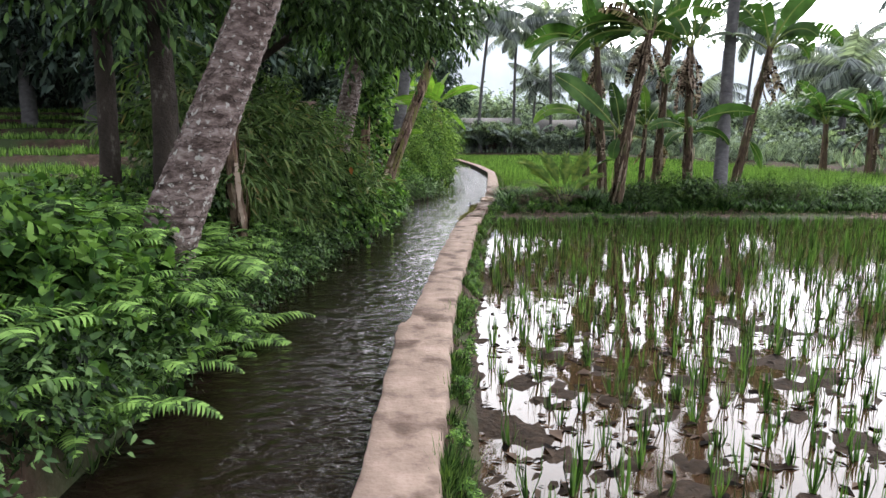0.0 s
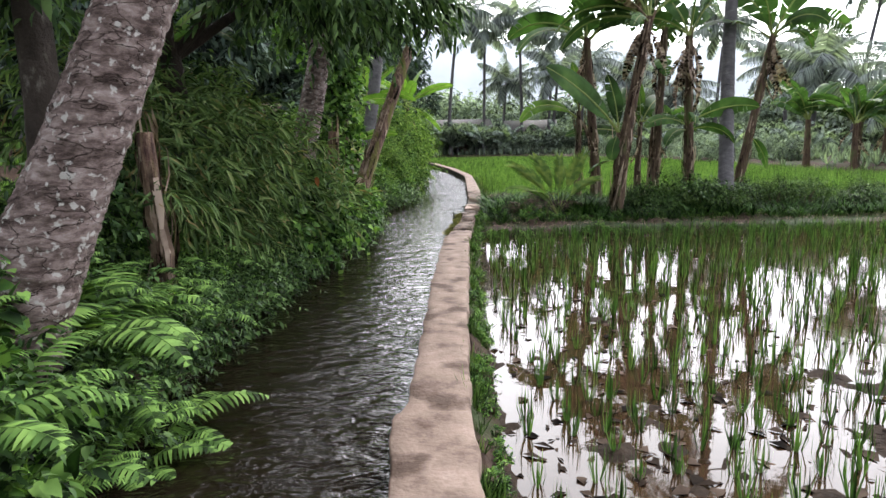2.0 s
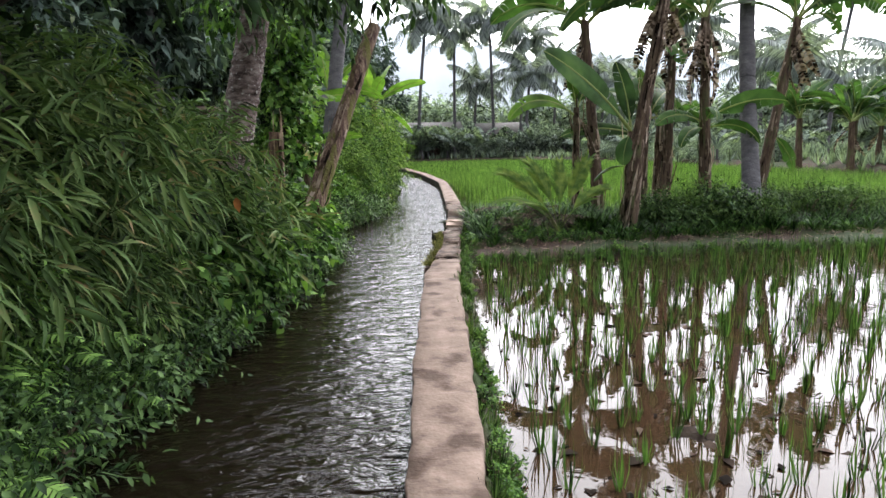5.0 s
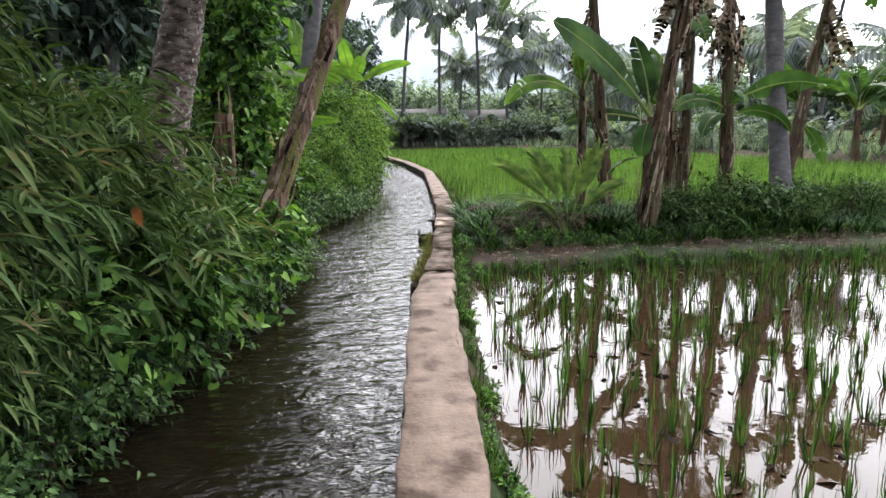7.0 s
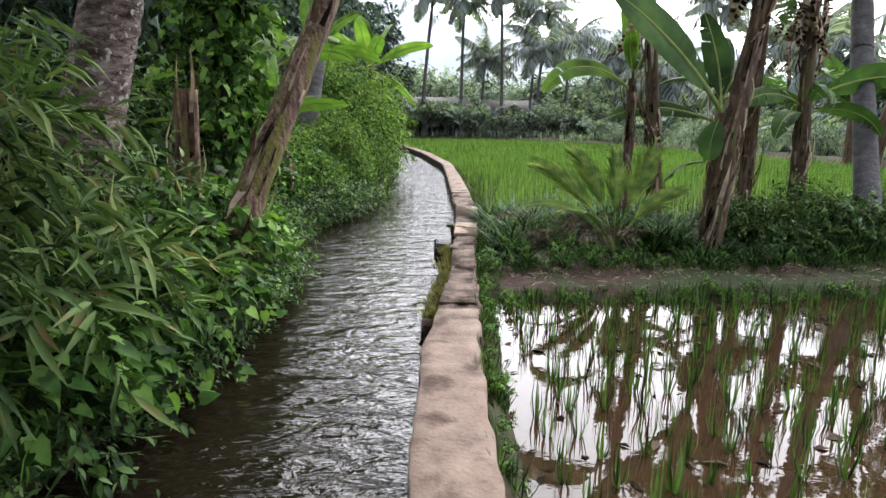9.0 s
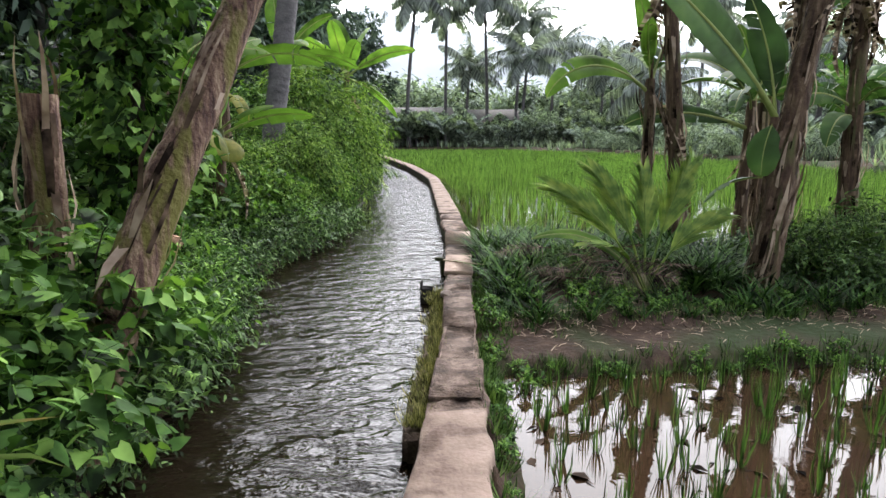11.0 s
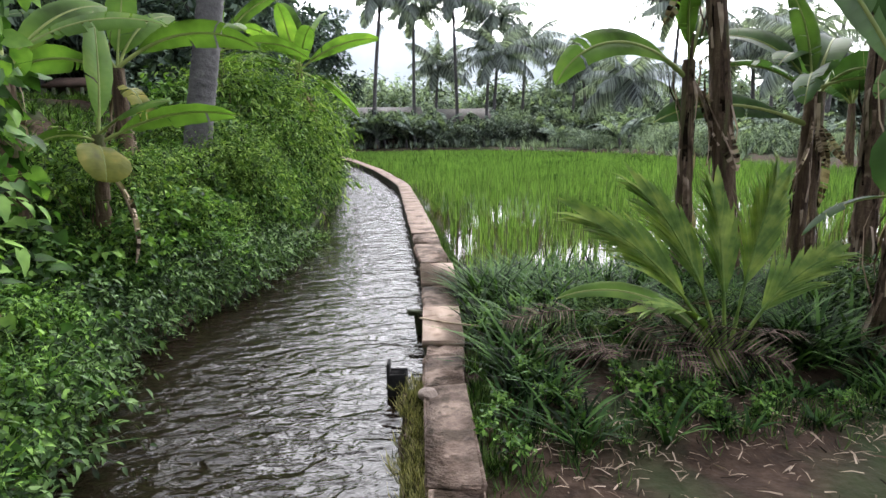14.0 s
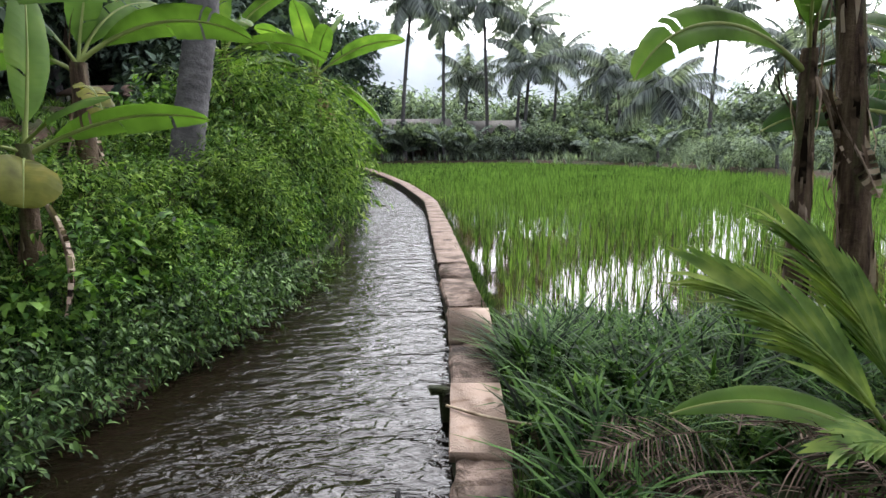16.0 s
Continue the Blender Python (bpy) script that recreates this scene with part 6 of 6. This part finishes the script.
# footing of the broken wall stretch
s = Soup()
r_ = np.random.default_rng(503)
for k in range(15):
    y = 12.35 + k * 0.19
    block(s, float(wall_l(y)) - 0.02, y, -0.2, 0.2, 0.22, 0.2, r_.uniform(-20, 20), 0.012, r_)
footing = s.make("footing", M_RUBBLE, wall, "mossy broken footing of the canal wall")

# dark box standing in the water by the wall
box = group_at("plastic_box", 0.73, 15.45, CANAL_Z + 0.06, "broken black box standing in the canal beside the wall", "box")
s = Soup()
for bx, by, bz, sx, sy, sz in ((0, 0.06, 0.02, 0.13, 0.015, 0.16), (-0.058, 0, 0.055, 0.015, 0.13, 0.23), (0.058, 0, 0.02, 0.015, 0.13, 0.16), (0, -0.058, 0.02, 0.13, 0.015, 0.16), (0, 0, -0.05, 0.12, 0.12, 0.02)):
    block(s, bx, by, bz, sx, sy, sz, 0, 0.001, r_)
s.make("shell", M_BLACK, box)
s = Soup()
block(s, 0.0, 0.0, 0.085, 0.1, 0.1, 0.012, 0, 0.001, r_)
s.make("lid", M_BLACK, box)
box.rotation_euler = (0, 0, radians(-12))

# plank beside the slab
board = group_at("wooden_board", 1.02, 16.72, -0.05, "weathered board jutting from the wall over the water", "board")
s = Soup()
block(s, 0, 0, 0, 0.15, 0.09, 0.025, 5, 0.004, r_)
s.make("plank", M_MOSSY, board)
s = Soup()
block(s, 0.05, -0.02, -0.22, 0.1, 0.1, 0.44, 0, 0.012, r_)
s.make("post", M_MOSSY, board)

# stone on the wall, stick on the slab
bm = bmesh.new()
bmesh.ops.create_icosphere(bm, subdivisions=3, radius=0.06)
for v in bm.verts:
    v.co *= 1 + 0.18 * noise.noise(v.co * 22)
    v.co.z *= 0.65
me = bpy.data.meshes.new("stone")
bm.to_mesh(me)
bm.free()
me.materials.append(M_STONE)
stone = new("stone", me)
stone.matrix_basis = pose(0.86, 14.85, -0.01, 0, 0, 20)
tagged(stone, "rounded pinkish stone lying on the broken wall", "stone")
s = Soup()
tube(s, [(-0.2, 0.2, 0.0), (0, 0.0, 0.006), (0.22, -0.12, 0.004)], [0.008, 0.009, 0.006], 6, 10, 0.1, 0, r_)
stick = s.make("stick", M_STRAW)
stick.matrix_basis = pose(1.2, 16.1, 0.02)
tagged(stick, "thin pale stick lying across a slab", "stick")


def frond_pile(x, y, z, seed, count, label, spread):
    rng = np.random.default_rng(seed)
    pile = group_at("dead_frond_pile", x, y, z, label, "dead fronds")
    for i in range(count):
        s = palm_frond(np.random.default_rng(seed + i), 1.0, 0.34, 8, 25, 30, 0.25, 0.012)
        ob = tagged(s.make("dead_frond", M_DEADFROND, pile), kind="stuff")
        ob.matrix_basis = pose(rng.uniform(-spread, spread), rng.uniform(-0.15, 0.15), 0.08 + 0.035 * i, rng.uniform(-12, 22), rng.uniform(-50, 50), rng.uniform(0, 360)) @ Matrix.Scale(rng.uniform(0.5, 0.85), 4)
    return pile


frond_pile(2.25, 15.2, h1(2.25, 15.2), 510, 13, "heap of dead brown palm fronds beside the path", 0.3)
frond_pile(3.55, 15.45, h1(3.55, 15.45), 530, 3, "dead brown palm fronds under the bananas", 0.3)

# fallen banana sheath on the left bank
s = Soup()
tube(s, [(0, 0, 0), (0.25, -0.1, -0.04), (0.5, -0.2, -0.1)], [0.1, 0.095, 0.08], 12, 12, 0.04, 0, r_)
fallen = s.make("fallen_banana_stem", M_CLAY, smooth=True)
fallen.matrix_basis = pose(-2.2, 15.6, h1(-2.2, 15.6) + 0.3)
tagged(fallen, "cut pinkish banana stem lying on the bank", "banana stem")


# ---- shed on the left, house and low wall across the field ----
def gable(soup, w, d, z, rise, over):
    """Pitched roof with thickness."""
    x, y = w / 2 + over, d / 2 + over
    v = []
    for t in (0.0, 0.08):
        v += [(-x, -y, z + t), (x, -y, z + t), (x, y, z + t), (-x, y, z + t), (-x, 0, z + rise + t), (x, 0, z + rise + t)]
    q = [(6, 7, 11, 10), (9, 10, 11, 8), (0, 4, 5, 1), (3, 2, 5, 4), (0, 1, 7, 6), (2, 3, 9, 8)]
    soup.add(v, q, [(1, 5, 2), (7, 8, 11), (0, 3, 4), (6, 10, 9)])


def hut(name, x, y, z, w, d, tall, turn, mat_wall, mat_roof, label, category, openings, post_count):
    thing = group_at(name, x, y, z, label, category)
    thing.rotation_euler = (0, 0, radians(turn))
    r = np.random.default_rng(600)
    s = Soup()
    for bx, by, sx, sy in ((0, d / 2, w, 0.12), (-w / 2, 0, 0.12, d), (w / 2, 0, 0.12, d), (0, -d / 2, w, 0.12)):
        block(s, bx, by, tall / 2, sx, sy, tall, 0, 0.0, r)
    s.make("wall", mat_wall, thing)
    s = Soup()
    gable(s, w, d, tall, 0.28 * d, 0.4)
    s.make("roof", mat_roof, thing)
    for bx, bz, bw, bh in openings:
        s = Soup()
        block(s, bx, -d / 2 - 0.065, bz, bw, 0.04, bh, 0, 0.0, r)
        s.make("window", M_BLACK, thing, "dark window opening")
    for k in range(post_count):
        s = Soup()
        block(s, -w / 2 + w * k / max(post_count - 1, 1), -d / 2 - 0.35, tall / 2, 0.09, 0.09, tall, 0, 0.0, r)
        s.make("post", M_PLASTER, thing, "pale post")
    return thing


hut("shed", -8.3, 36.5, h1(-8.3, 36.5) - 0.05, 1.5, 1.2, 0.75, -10, M_ROOF, M_ROOF, "small brick shed with a tiled roof under the trees", "shed", [(0.3, 0.4, 0.4, 0.5)], 4)
hut("house", 6.2, 84, 0.05, 7.0, 5.0, 2.8, 4, M_PLASTER, M_GREYROOF, "grey plastered house behind the banana plants", "house", [(-2, 1.5, 1.0, 1.1), (0.4, 1.2, 1.0, 2.0), (2.3, 1.5, 1.0, 1.1)], 3)
hut("house", 15.5, 85, 0.05, 6.0, 5.0, 2.6, -6, M_PLASTER, M_GREYROOF, "pale low house seen between banana plants", "house", [(-1.6, 1.4, 1.0, 1.0), (1.4, 1.4, 1.0, 1.0)], 0)
s = Soup()
for k in range(14):
    block(s, -4 + k * 0.9, 71.5, 0.55, 0.9, 0.25, 1.3, 0, 0.01, np.random.default_rng(k))
far_wall = s.make("garden_wall", M_RUBBLE)
tagged(far_wall, "low mossy stone wall at the end of the field", "wall", kind="structure")
